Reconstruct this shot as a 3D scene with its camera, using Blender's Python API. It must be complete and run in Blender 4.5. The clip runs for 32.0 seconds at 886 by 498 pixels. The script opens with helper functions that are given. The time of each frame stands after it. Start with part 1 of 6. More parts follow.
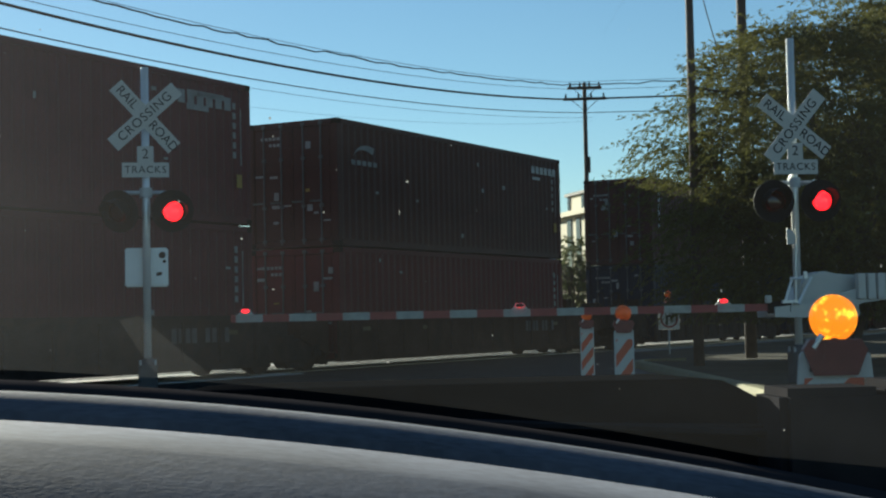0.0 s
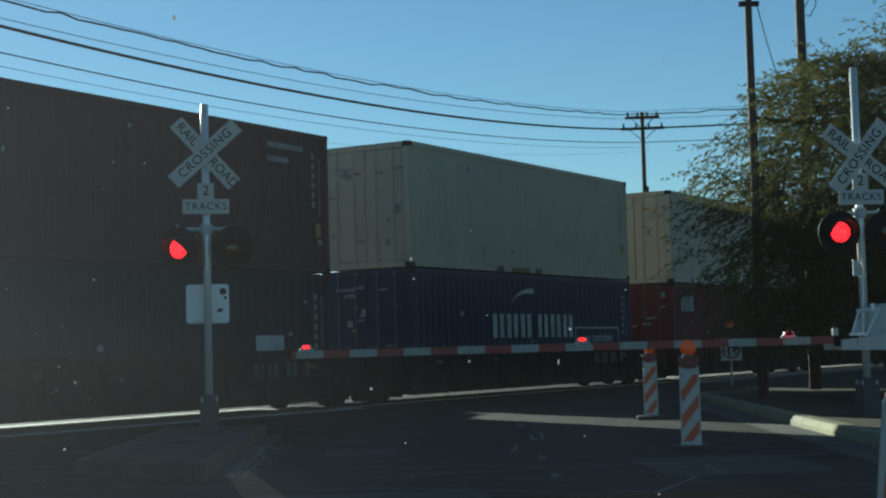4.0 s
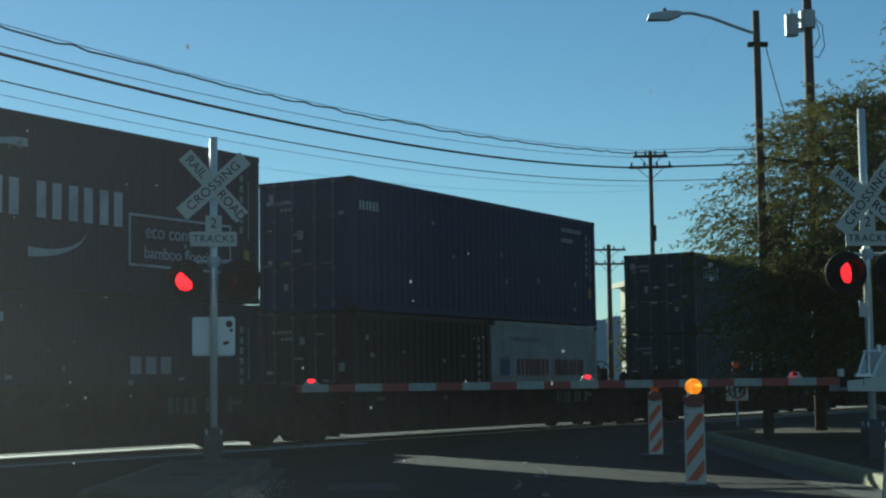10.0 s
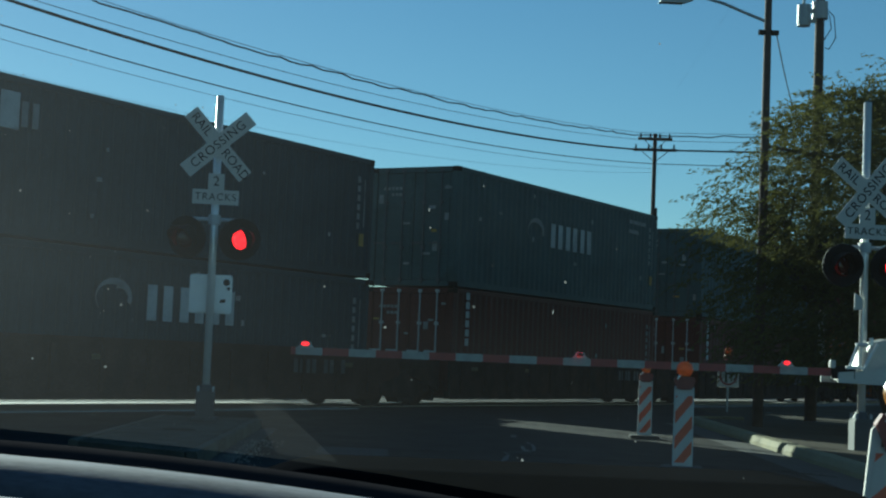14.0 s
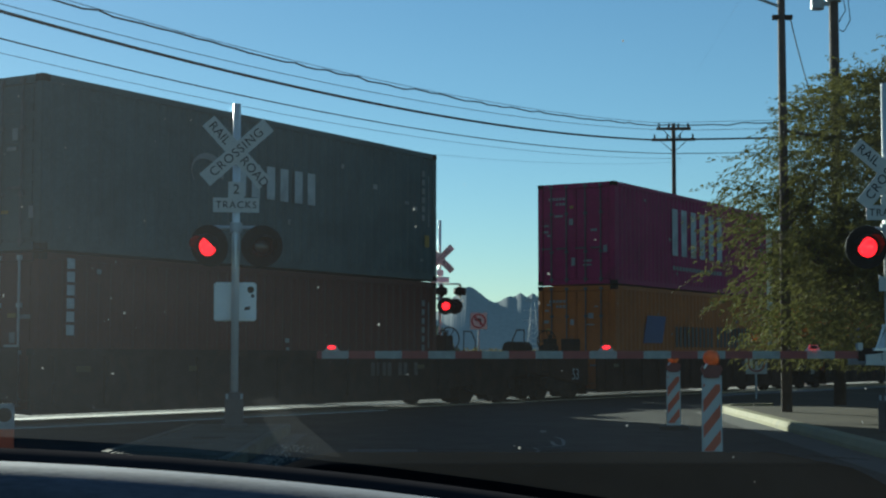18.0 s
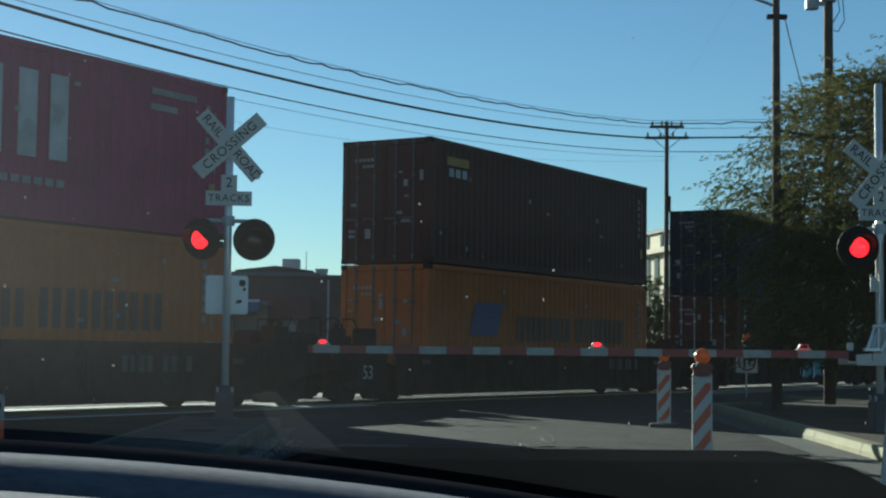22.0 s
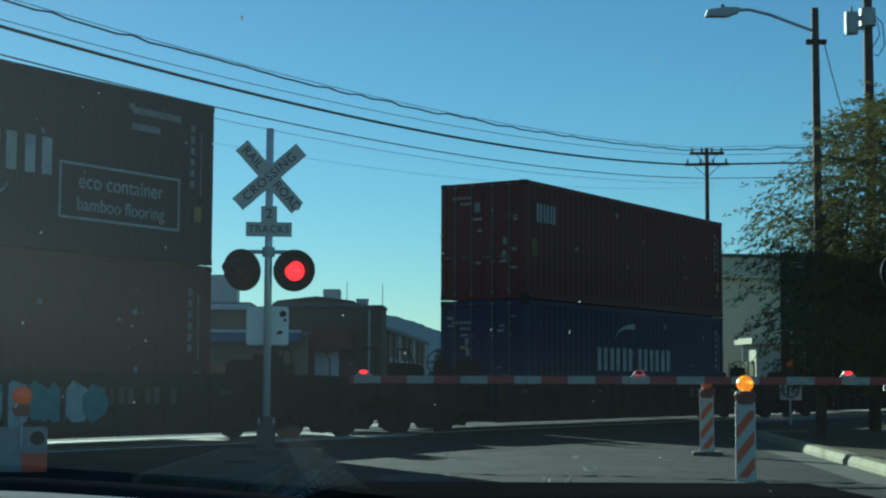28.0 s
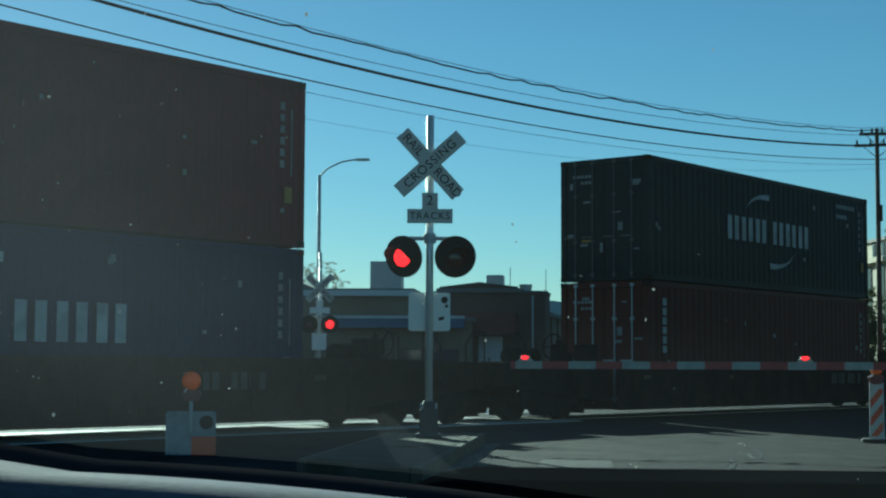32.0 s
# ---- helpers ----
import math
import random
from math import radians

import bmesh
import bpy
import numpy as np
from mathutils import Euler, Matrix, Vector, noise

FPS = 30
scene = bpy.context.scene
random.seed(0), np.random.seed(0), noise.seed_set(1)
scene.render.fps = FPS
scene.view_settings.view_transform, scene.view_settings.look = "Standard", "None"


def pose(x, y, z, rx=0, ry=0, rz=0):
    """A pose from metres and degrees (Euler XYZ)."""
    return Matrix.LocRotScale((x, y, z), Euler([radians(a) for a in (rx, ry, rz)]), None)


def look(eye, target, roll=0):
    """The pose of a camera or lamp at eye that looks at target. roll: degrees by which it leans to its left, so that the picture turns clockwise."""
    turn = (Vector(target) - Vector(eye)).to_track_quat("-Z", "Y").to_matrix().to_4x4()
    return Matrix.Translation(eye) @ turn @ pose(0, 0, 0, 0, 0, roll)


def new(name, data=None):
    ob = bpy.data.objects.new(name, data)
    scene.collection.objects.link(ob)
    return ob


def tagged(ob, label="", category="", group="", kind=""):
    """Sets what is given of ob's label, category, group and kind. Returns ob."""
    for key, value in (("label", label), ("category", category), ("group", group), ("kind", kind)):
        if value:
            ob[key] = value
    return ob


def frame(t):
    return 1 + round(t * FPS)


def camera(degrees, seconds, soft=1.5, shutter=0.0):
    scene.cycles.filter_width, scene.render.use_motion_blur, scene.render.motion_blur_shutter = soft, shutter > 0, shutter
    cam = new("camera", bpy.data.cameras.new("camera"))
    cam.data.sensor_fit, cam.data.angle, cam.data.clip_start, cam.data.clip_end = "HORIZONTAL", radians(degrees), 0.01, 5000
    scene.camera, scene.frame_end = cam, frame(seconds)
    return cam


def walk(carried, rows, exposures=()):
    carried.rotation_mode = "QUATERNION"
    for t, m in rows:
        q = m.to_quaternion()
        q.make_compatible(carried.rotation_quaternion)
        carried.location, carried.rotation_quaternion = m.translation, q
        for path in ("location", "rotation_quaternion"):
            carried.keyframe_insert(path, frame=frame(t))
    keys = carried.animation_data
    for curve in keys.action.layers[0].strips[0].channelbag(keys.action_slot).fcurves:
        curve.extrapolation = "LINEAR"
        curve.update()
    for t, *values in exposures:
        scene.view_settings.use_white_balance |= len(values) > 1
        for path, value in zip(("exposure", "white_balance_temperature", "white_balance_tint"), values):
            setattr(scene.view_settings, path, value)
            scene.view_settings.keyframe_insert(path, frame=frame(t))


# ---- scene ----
# ---- camera: seconds, eye, yaw to the left, pitch, roll ----
PATH = [
    (0, 0.029, -0.013, 1.118, -4.54, 2.61, -1.20),
    (0.5, 0.005, 0.100, 1.182, -4.61, 3.22, -2.03),
    (1, 0.005, 0.085, 1.184, -3.11, 3.62, -2.03),
    (1.5, -0.007, 0.099, 1.182, -2.62, 3.96, -1.34),
    (2, -0.003, 0.092, 1.177, -2.82, 4.17, -1.91),
    (2.5, -0.017, 0.115, 1.184, -2.99, 4.14, -2.18),
    (4.5, -0.006, 0.114, 1.185, -2.33, 3.65, -1.38),
    (5, -0.001, 0.110, 1.181, -1.92, 3.61, -1.67),
    (5.5, -0.001, 0.112, 1.184, -1.26, 4.05, -2.13),
    (6, 0.002, 0.098, 1.182, -1.19, 4.26, -2.38),
    (6.5, -0.015, 0.120, 1.184, -1.60, 4.36, -2.20),
    (7, -0.011, 0.117, 1.183, -1.83, 4.68, -1.60),
    (7.5, -0.011, 0.115, 1.183, -1.76, 4.72, -1.49),
    (8, 0.001, 0.112, 1.186, -1.78, 4.70, -1.33),
    (8.5, 0.003, 0.110, 1.186, -1.87, 4.76, -1.01),
    (9, -0.011, 0.088, 1.181, -1.84, 4.60, -0.76),
    (9.5, -0.014, 0.093, 1.180, -2.10, 4.51, -0.73),
    (10, -0.009, 0.086, 1.177, -2.25, 5.08, -0.77),
    (10.5, 0.006, 0.079, 1.177, -1.62, 5.67, -1.33),
    (11, 0.000, 0.065, 1.171, -0.94, 6.20, -1.55),
    (11.5, 0.011, 0.056, 1.169, -0.16, 6.89, -1.02),
    (12, 0.021, 0.046, 1.164, 1.13, 7.20, 0.23),
    (12.5, 0.031, 0.011, 1.154, 3.70, 6.96, 1.66),
    (13, 0.026, 0.020, 1.158, 3.08, 5.98, 2.66),
    (13.5, -0.022, 0.028, 1.153, -1.64, 3.69, 3.69),
    (15.5, -0.007, -0.013, 1.149, -1.24, 6.01, -0.26),
    (16, -0.008, -0.014, 1.149, -1.44, 5.41, -0.24),
    (16.5, -0.009, -0.004, 1.147, -1.53, 4.98, -0.21),
    (17, -0.010, 0.006, 1.150, -1.77, 4.23, -0.07),
    (17.5, 0.002, -0.009, 1.151, -1.65, 3.99, 0.05),
    (18, -0.001, -0.009, 1.148, -1.45, 4.00, 0.05),
    (18.5, -0.007, -0.006, 1.148, -1.66, 4.15, 0.32),
    (19, -0.011, 0.006, 1.149, -1.97, 4.23, 0.49),
    (19.5, 0.002, 0.002, 1.151, -2.08, 3.98, 0.63),
    (20, 0.001, -0.004, 1.152, -1.92, 3.99, 0.54),
    (20.5, -0.003, -0.004, 1.150, -1.66, 4.30, 0.55),
    (21, -0.003, -0.006, 1.146, -1.67, 4.33, 0.70),
    (21.5, -0.010, -0.008, 1.148, -1.78, 3.96, 0.76),
    (22, -0.008, -0.006, 1.148, -1.75, 3.84, 0.67),
    (22.5, -0.001, 0.004, 1.150, -1.76, 3.81, 0.90),
    (23, -0.005, 0.006, 1.154, -1.84, 3.77, 0.92),
    (23.5, -0.008, 0.002, 1.150, -1.74, 3.64, 0.90),
    (24, -0.005, 0.004, 1.150, -1.91, 3.31, 0.64),
    (24.5, -0.003, 0.002, 1.149, -1.88, 3.63, 0.55),
    (25, -0.007, 0.018, 1.148, -1.57, 4.15, 0.57),
    (25.5, -0.010, 0.013, 1.147, -1.37, 4.19, 0.52),
    (27.5, 0.004, 0.007, 1.149, -0.43, 4.68, 0.30),
    (28, 0.002, 0.013, 1.151, -0.26, 4.89, 0.25),
    (28.5, 0.003, 0.018, 1.149, 0.03, 4.84, 0.09),
    (29, 0.004, 0.018, 1.148, 0.48, 5.05, -0.10),
    (29.5, 0.010, 0.013, 1.155, 1.28, 5.32, 0.06),
    (30, 0.003, 0.014, 1.153, 2.28, 4.90, -0.02),
    (30.5, 0.009, 0.022, 1.153, 3.15, 4.51, -0.08),
    (31, 0.012, 0.037, 1.156, 3.85, 4.55, 0.04),
    (31.5, 0.023, 0.016, 1.156, 4.57, 4.57, 0.47),
    (32, 0.050, 0.004, 1.152, 5.73, 4.34, 0.28),
]


def eye_pose(x, y, z, yaw, pitch, roll):
    a, b = radians(yaw), radians(pitch)
    ahead = Vector((-math.sin(a) * math.cos(b), math.cos(a) * math.cos(b), math.sin(b)))
    return look((x, y, z), Vector((x, y, z)) + ahead, roll)


# seconds, stops, kelvin, tint: the clip's own exposure and colour drift
EXPOSURES = [(0, 1.24, 6300, -1), (1, 1.0, 5800, -3), (5, 0.88, 5750, -12), (6, 0.76, 5400, -18), (7, 0.92, 5750, -12), (9, 0.92, 5750, -11), (10, 0.86, 5700, -10), (11, 0.62, 5100, -22), (12, 0.58, 5000, -23), (13, 0.28, 4980, -24), (13.5, 0.6, 5500, -14), (15.5, 0.8, 5080, -20), (16, 0.84, 5180, -19), (17, 0.95, 5750, -8), (19, 0.92, 5750, -7), (20, 0.82, 5680, -7), (22, 0.96, 5750, -6), (24, 0.98, 5800, -5), (25, 0.92, 5600, -9), (28, 0.8, 5120, -21), (29, 0.78, 5120, -21), (31, 0.70, 5120, -22), (32, 0.68, 5120, -23)]
cam = camera(31.5, 32.0, soft=2.25)
walk(cam, [(row[0], eye_pose(*row[1:])) for row in PATH], EXPOSURES)

# ---- light ----
SUN_YAW, SUN_UP = 26.5, 13.5  # degrees to the left of +y, degrees above the horizon
world = bpy.data.worlds.new("world")
scene.world = world
world.use_nodes = True
wn = world.node_tree.nodes
sky = wn.new("ShaderNodeTexSky")
sky.sky_type, sky.sun_disc = "NISHITA", False
sky.sun_elevation, sky.sun_rotation = radians(SUN_UP), radians(-SUN_YAW)
sky.air_density, sky.dust_density, sky.ozone_density, sky.altitude = 1.0, 0.07, 3.0, 700
wn["Background"].inputs["Strength"].default_value = 0.05
world.node_tree.links.new(sky.outputs[0], wn["Background"].inputs["Color"])
sun_data = bpy.data.lights.new("sun", "SUN")
sun_data.energy, sun_data.angle, sun_data.color = 5.0, radians(0.5), (1.0, 0.9, 0.76)
sun = new("sun", sun_data)
sun_dir = Vector((-math.sin(radians(SUN_YAW)) * math.cos(radians(SUN_UP)), math.cos(radians(SUN_YAW)) * math.cos(radians(SUN_UP)), math.sin(radians(SUN_UP))))
sun.matrix_world = look((0, 0, 60), Vector((0, 0, 60)) - sun_dir)


# ---- materials ----
def material(name, color, rough=0.6, metal=0.0, vary=0.25, scale=3.0, bump=0.0, bump_scale=60.0, grime=None, spec=0.5):
    """Painted or bare surface with two scales of variation, and an optional second colour in stains."""
    m = bpy.data.materials.new(name)
    m.use_nodes = True
    n, l = m.node_tree.nodes, m.node_tree.links
    b = n["Principled BSDF"]
    b.inputs["Roughness"].default_value, b.inputs["Metallic"].default_value = rough, metal
    b.inputs["Specular IOR Level"].default_value = spec
    co = n.new("ShaderNodeTexCoord")
    big, small = n.new("ShaderNodeTexNoise"), n.new("ShaderNodeTexNoise")
    big.inputs["Scale"].default_value, big.inputs["Detail"].default_value = scale, 6
    small.inputs["Scale"].default_value, small.inputs["Detail"].default_value = scale * 14, 4
    for t in (big, small):
        l.new(co.outputs["Object"], t.inputs["Vector"])
    add = n.new("ShaderNodeMath")
    add.operation = "MULTIPLY_ADD"
    add.inputs[1].default_value = 0.45
    l.new(small.outputs["Fac"], add.inputs[0])
    half = n.new("ShaderNodeMath")
    half.operation = "MULTIPLY"
    half.inputs[1].default_value = 0.55
    l.new(big.outputs["Fac"], half.inputs[0])
    l.new(half.outputs[0], add.inputs[2])
    ramp = n.new("ShaderNodeValToRGB")
    dark = [c * (1 - vary) for c in color]
    lite = [min(1, c * (1 + vary)) for c in color]
    ramp.color_ramp.elements[0].position, ramp.color_ramp.elements[0].color = 0.35, (*dark, 1)
    ramp.color_ramp.elements[1].position, ramp.color_ramp.elements[1].color = 0.65, (*lite, 1)
    l.new(add.outputs[0], ramp.inputs[0])
    out = ramp.outputs["Color"]
    if grime:
        dirt = n.new("ShaderNodeTexNoise")
        dirt.inputs["Scale"].default_value, dirt.inputs["Detail"].default_value = scale * 0.6, 8
        dirt.inputs["Distortion"].default_value = 1.2
        l.new(co.outputs["Object"], dirt.inputs["Vector"])
        mask = n.new("ShaderNodeMapRange")
        mask.inputs[1].default_value, mask.inputs[2].default_value, mask.inputs[4].default_value = 0.52, 0.72, 0.75
        l.new(dirt.outputs["Fac"], mask.inputs[0])
        mix = n.new("ShaderNodeMix")
        mix.data_type = "RGBA"
        mix.inputs["B"].default_value = (*grime, 1)
        l.new(mask.outputs[0], mix.inputs["Factor"])
        l.new(out, mix.inputs["A"])
        out = mix.outputs["Result"]
    l.new(out, b.inputs["Base Color"])
    if bump:
        bt = n.new("ShaderNodeTexNoise")
        bt.inputs["Scale"].default_value, bt.inputs["Detail"].default_value = bump_scale, 5
        l.new(co.outputs["Object"], bt.inputs["Vector"])
        bn = n.new("ShaderNodeBump")
        bn.inputs["Strength"].default_value, bn.inputs["Distance"].default_value = bump, 0.02
        l.new(bt.outputs["Fac"], bn.inputs["Height"])
        l.new(bn.outputs[0], b.inputs["Normal"])
    return m


def glow(name, color, strength, rough=0.3):
    m = bpy.data.materials.new(name)
    m.use_nodes = True
    b = m.node_tree.nodes["Principled BSDF"]
    b.inputs["Base Color"].default_value = (*color, 1)
    b.inputs["Roughness"].default_value = rough
    b.inputs["Emission Color"].default_value = (*color, 1)
    b.inputs["Emission Strength"].default_value = strength
    return m


ASPHALT = material("asphalt", (0.023, 0.0215, 0.0195), 0.85, vary=0.5, scale=1.6, bump=0.8, bump_scale=70, grime=(0.046, 0.043, 0.037), spec=0.15)
CONCRETE = material("concrete", (0.088, 0.083, 0.063), 0.85, vary=0.32, scale=2.2, bump=0.6, bump_scale=50, grime=(0.06, 0.056, 0.045), spec=0.15)
KERB = material("kerb_paint", (0.24, 0.218, 0.125), 0.8, vary=0.15, scale=2.0, bump=0.3, grime=(0.19, 0.175, 0.13), spec=0.2)
DIRT = material("dirt", (0.058, 0.048, 0.032), 0.95, vary=0.35, scale=0.35, bump=0.6, bump_scale=14, grime=(0.085, 0.07, 0.047), spec=0.1)
BALLAST = material("ballast", (0.27, 0.255, 0.24), 0.95, vary=0.4, scale=6, bump=0.9, bump_scale=30)
STEEL = material("weathered_steel", (0.034, 0.028, 0.025), 0.8, 0.0, vary=0.4, scale=2.0, grime=(0.06, 0.038, 0.027), spec=0.0)
PANEL = material("crossing_panel_concrete", (0.46, 0.45, 0.42), 0.7, vary=0.15, scale=1.5, bump=0.25, grime=(0.26, 0.25, 0.23))
RAIL = material("rail_steel", (0.32, 0.31, 0.30), 0.3, 0.9, vary=0.15, scale=4)
GALV = material("galvanised_steel", (0.42, 0.43, 0.43), 0.55, 0.3, vary=0.12, scale=5)
ALU = material("aluminium_pole", (0.74, 0.73, 0.70), 0.32, 0.35, vary=0.08, scale=6)
BLACK = material("black_paint", (0.009, 0.009, 0.010), 0.7, vary=0.3, scale=5, spec=0.12)
WHITE = material("white_sheeting", (0.51, 0.49, 0.445), 0.45, vary=0.05, scale=4)
GATEWHITE = material("dusty_white_sheeting", (0.33, 0.335, 0.30), 0.5, vary=0.2, scale=9)
GREYBOX = material("grey_enamel", (0.50, 0.485, 0.45), 0.45, 0.1, vary=0.06, scale=4)
REDSHEET = material("red_sheeting", (0.24, 0.022, 0.022), 0.4, vary=0.12, scale=8)
ORANGE = material("orange_sheeting", (0.52, 0.085, 0.03), 0.45, vary=0.08, scale=8)
RUBBER = material("black_rubber", (0.02, 0.02, 0.021), 0.8, vary=0.3, scale=8, bump=0.2)
WOOD = material("creosoted_wood", (0.075, 0.05, 0.036), 0.85, vary=0.35, scale=4, bump=0.4)
CABLE = material("cable_black", (0.012, 0.012, 0.014), 0.6, vary=0.1)
BARK = material("bark", (0.06, 0.045, 0.034), 0.9, vary=0.4, scale=9, bump=0.6, bump_scale=30)
DEADRED = material("unlit_red_lens", (0.05, 0.006, 0.006), 0.15, vary=0.1)
def thin(m, amount):
    """Let part of the light through to the far side."""
    n, l = m.node_tree.nodes, m.node_tree.links
    b = n["Principled BSDF"]
    tr, mix = n.new("ShaderNodeBsdfTranslucent"), n.new("ShaderNodeMixShader")
    l.new(b.inputs["Base Color"].links[0].from_socket, tr.inputs["Color"])
    mix.inputs[0].default_value = amount
    l.new(b.outputs[0], mix.inputs[1])
    l.new(tr.outputs[0], mix.inputs[2])
    l.new(mix.outputs[0], n["Material Output"].inputs["Surface"])
    return m


AMBER = thin(material("unlit_amber_lens", (0.30, 0.145, 0.03), 0.3, vary=0.2, scale=20), 0.22)
SCUFFED = material("scuffed_plastic", (0.26, 0.28, 0.29), 0.6, vary=0.25, scale=6, grime=(0.15, 0.16, 0.16))
SIGNBACK = material("bare_sign_back", (0.84, 0.82, 0.77), 0.4, vary=0.07, scale=4)
CASTING = material("grey_cast_base", (0.04, 0.045, 0.05), 0.6, vary=0.25, scale=6)
RED_ON = glow("lit_red_lens", (1.0, 0.012, 0.02), 1.5)
AMBER_ON = glow("lit_amber_lens", (1.0, 0.30, 0.02), 0.75)


def lens_streaks(m, low, high):
    """Prisms of the lens: the glow breaks up into streaks and bright specks."""
    n, l = m.node_tree.nodes, m.node_tree.links
    co, grain, ramp = n.new("ShaderNodeTexCoord"), n.new("ShaderNodeTexNoise"), n.new("ShaderNodeValToRGB")
    grain.inputs["Scale"].default_value, grain.inputs["Detail"].default_value = 22, 3
    l.new(co.outputs["Object"], grain.inputs["Vector"])
    ramp.color_ramp.elements[0].position, ramp.color_ramp.elements[0].color = 0.52, (*low, 1)
    ramp.color_ramp.elements[1].position, ramp.color_ramp.elements[1].color = 0.72, (*high, 1)
    l.new(grain.outputs["Fac"], ramp.inputs[0])
    l.new(ramp.outputs["Color"], n["Principled BSDF"].inputs["Emission Color"])


lens_streaks(AMBER_ON, (0.72, 0.16, 0.005), (1.6, 0.85, 0.05))
lens_streaks(RED_ON, (0.95, 0.007, 0.016), (1.0, 0.03, 0.035))
GUTTER = material("gutter_concrete", (0.046, 0.043, 0.035), 0.85, vary=0.25, scale=1.5, bump=0.3, grime=(0.045, 0.042, 0.036))
GRAVEL = material("pale_gravel", (0.20, 0.185, 0.15), 0.9, vary=0.4, scale=9, bump=0.4)
KERBSTONE = material("island_kerb_stone", (0.125, 0.118, 0.092), 0.85, vary=0.2, scale=2.0, bump=0.3, grime=(0.08, 0.075, 0.06), spec=0.15)


# ---- mesh helpers ----
def box(bm, x0, x1, y0, y1, z0, z1, bevel=0.0):
    made = bmesh.ops.create_cube(bm, size=1.0, matrix=Matrix.Translation(((x0 + x1) / 2, (y0 + y1) / 2, (z0 + z1) / 2)) @ Matrix.Diagonal((x1 - x0, y1 - y0, z1 - z0, 1)))
    if bevel:
        edges = list({e for v in made["verts"] for e in v.link_edges})
        bmesh.ops.bevel(bm, geom=edges, offset=bevel, segments=2, affect="EDGES")
    return bm


def rod(bm, a, b, r, r2=None, n=12):
    a, b = Vector(a), Vector(b)
    m = Matrix.Translation((a + b) / 2) @ (b - a).to_track_quat("Z", "Y").to_matrix().to_4x4()
    bmesh.ops.create_cone(bm, cap_ends=True, segments=n, radius1=r, radius2=r if r2 is None else r2, depth=(b - a).length, matrix=m)
    return bm


def tube(bm, points, r, n=8):
    for a, b in zip(points, points[1:]):
        rod(bm, a, b, r, n=n)
    return bm


def prism(bm, outline, depth, m=Matrix.Identity(4)):
    """A flat outline in x and z, given a thickness along y."""
    front = [bm.verts.new(m @ Vector((x, 0, z))) for x, z in outline]
    back = [bm.verts.new(m @ Vector((x, depth, z))) for x, z in outline]
    bm.faces.new(front)
    bm.faces.new(back[::-1])
    for i in range(len(outline)):
        j = (i + 1) % len(outline)
        bm.faces.new((front[j], front[i], back[i], back[j]))
    return bm


def finish(bm, name, mat, smooth=False):
    bmesh.ops.recalc_face_normals(bm, faces=bm.faces)
    me = bpy.data.meshes.new(name)
    bm.to_mesh(me)
    bm.free()
    if mat is not None:
        me.materials.append(mat)
    if smooth:
        me.polygons.foreach_set("use_smooth", [True] * len(me.polygons))
    return me


def part(name, bm, mat, parent, label="", smooth=False):
    ob = new(name, bm if isinstance(bm, bpy.types.Mesh) else finish(bm, name, mat, smooth))
    ob.parent = parent
    return tagged(ob, label)


def thing(name, label, category, m=None, group="", kind="", bm=None, mat=None):
    ob = new(name, finish(bm, name, mat) if bm else None)
    if m is not None:
        ob.matrix_basis = m
    return tagged(ob, label, category, group, kind)


def lettering(text, size, parent, m, mat, name="lettering", space=1.0, depth=0.004):
    """Raised letters in the built-in font as a mesh, centred, standing in the x-z plane of m and facing -y."""
    cu = bpy.data.curves.new(name, "FONT")
    cu.body, cu.size, cu.align_x, cu.align_y, cu.extrude, cu.space_character = text, size, "CENTER", "CENTER", depth, space
    tmp = bpy.data.objects.new(name, cu)
    scene.collection.objects.link(tmp)
    bpy.context.view_layer.update()
    me = bpy.data.meshes.new_from_object(tmp.evaluated_get(bpy.context.evaluated_depsgraph_get()))
    bpy.data.objects.remove(tmp)
    me.materials.clear()
    me.materials.append(mat)
    me.transform(m @ pose(0, 0, 0, 90, 0, 0))
    ob = new(name, me)
    ob.parent = parent
    return ob


# ---- the railway's own axes: s along the track (trailing), q across it (away from the road) ----
TRACK = 32.985
DR = Vector((math.sin(radians(TRACK)), math.cos(radians(TRACK))))
NR = Vector((-math.cos(radians(TRACK)), math.sin(radians(TRACK))))
RAIL_Z, FACE_Q = 0.07, 18.81


def trk(s, q, z=0.0):
    p = DR * s + NR * q
    return Vector((p.x, p.y, z))


def rail_pose(s, q, z):
    p = trk(s, q, z)
    return pose(p.x, p.y, p.z, 0, 0, 90 - TRACK)


def rise(x, y):
    """The grade up to the rails."""
    q = NR.x * x + NR.y * y
    up = min(1, max(0, (q - 13.5) / 4.5))
    down = min(1, max(0, (q - 27.0) / 5.0))
    return 0.055 * (up * up * (3 - 2 * up) - down * down * (3 - 2 * down))


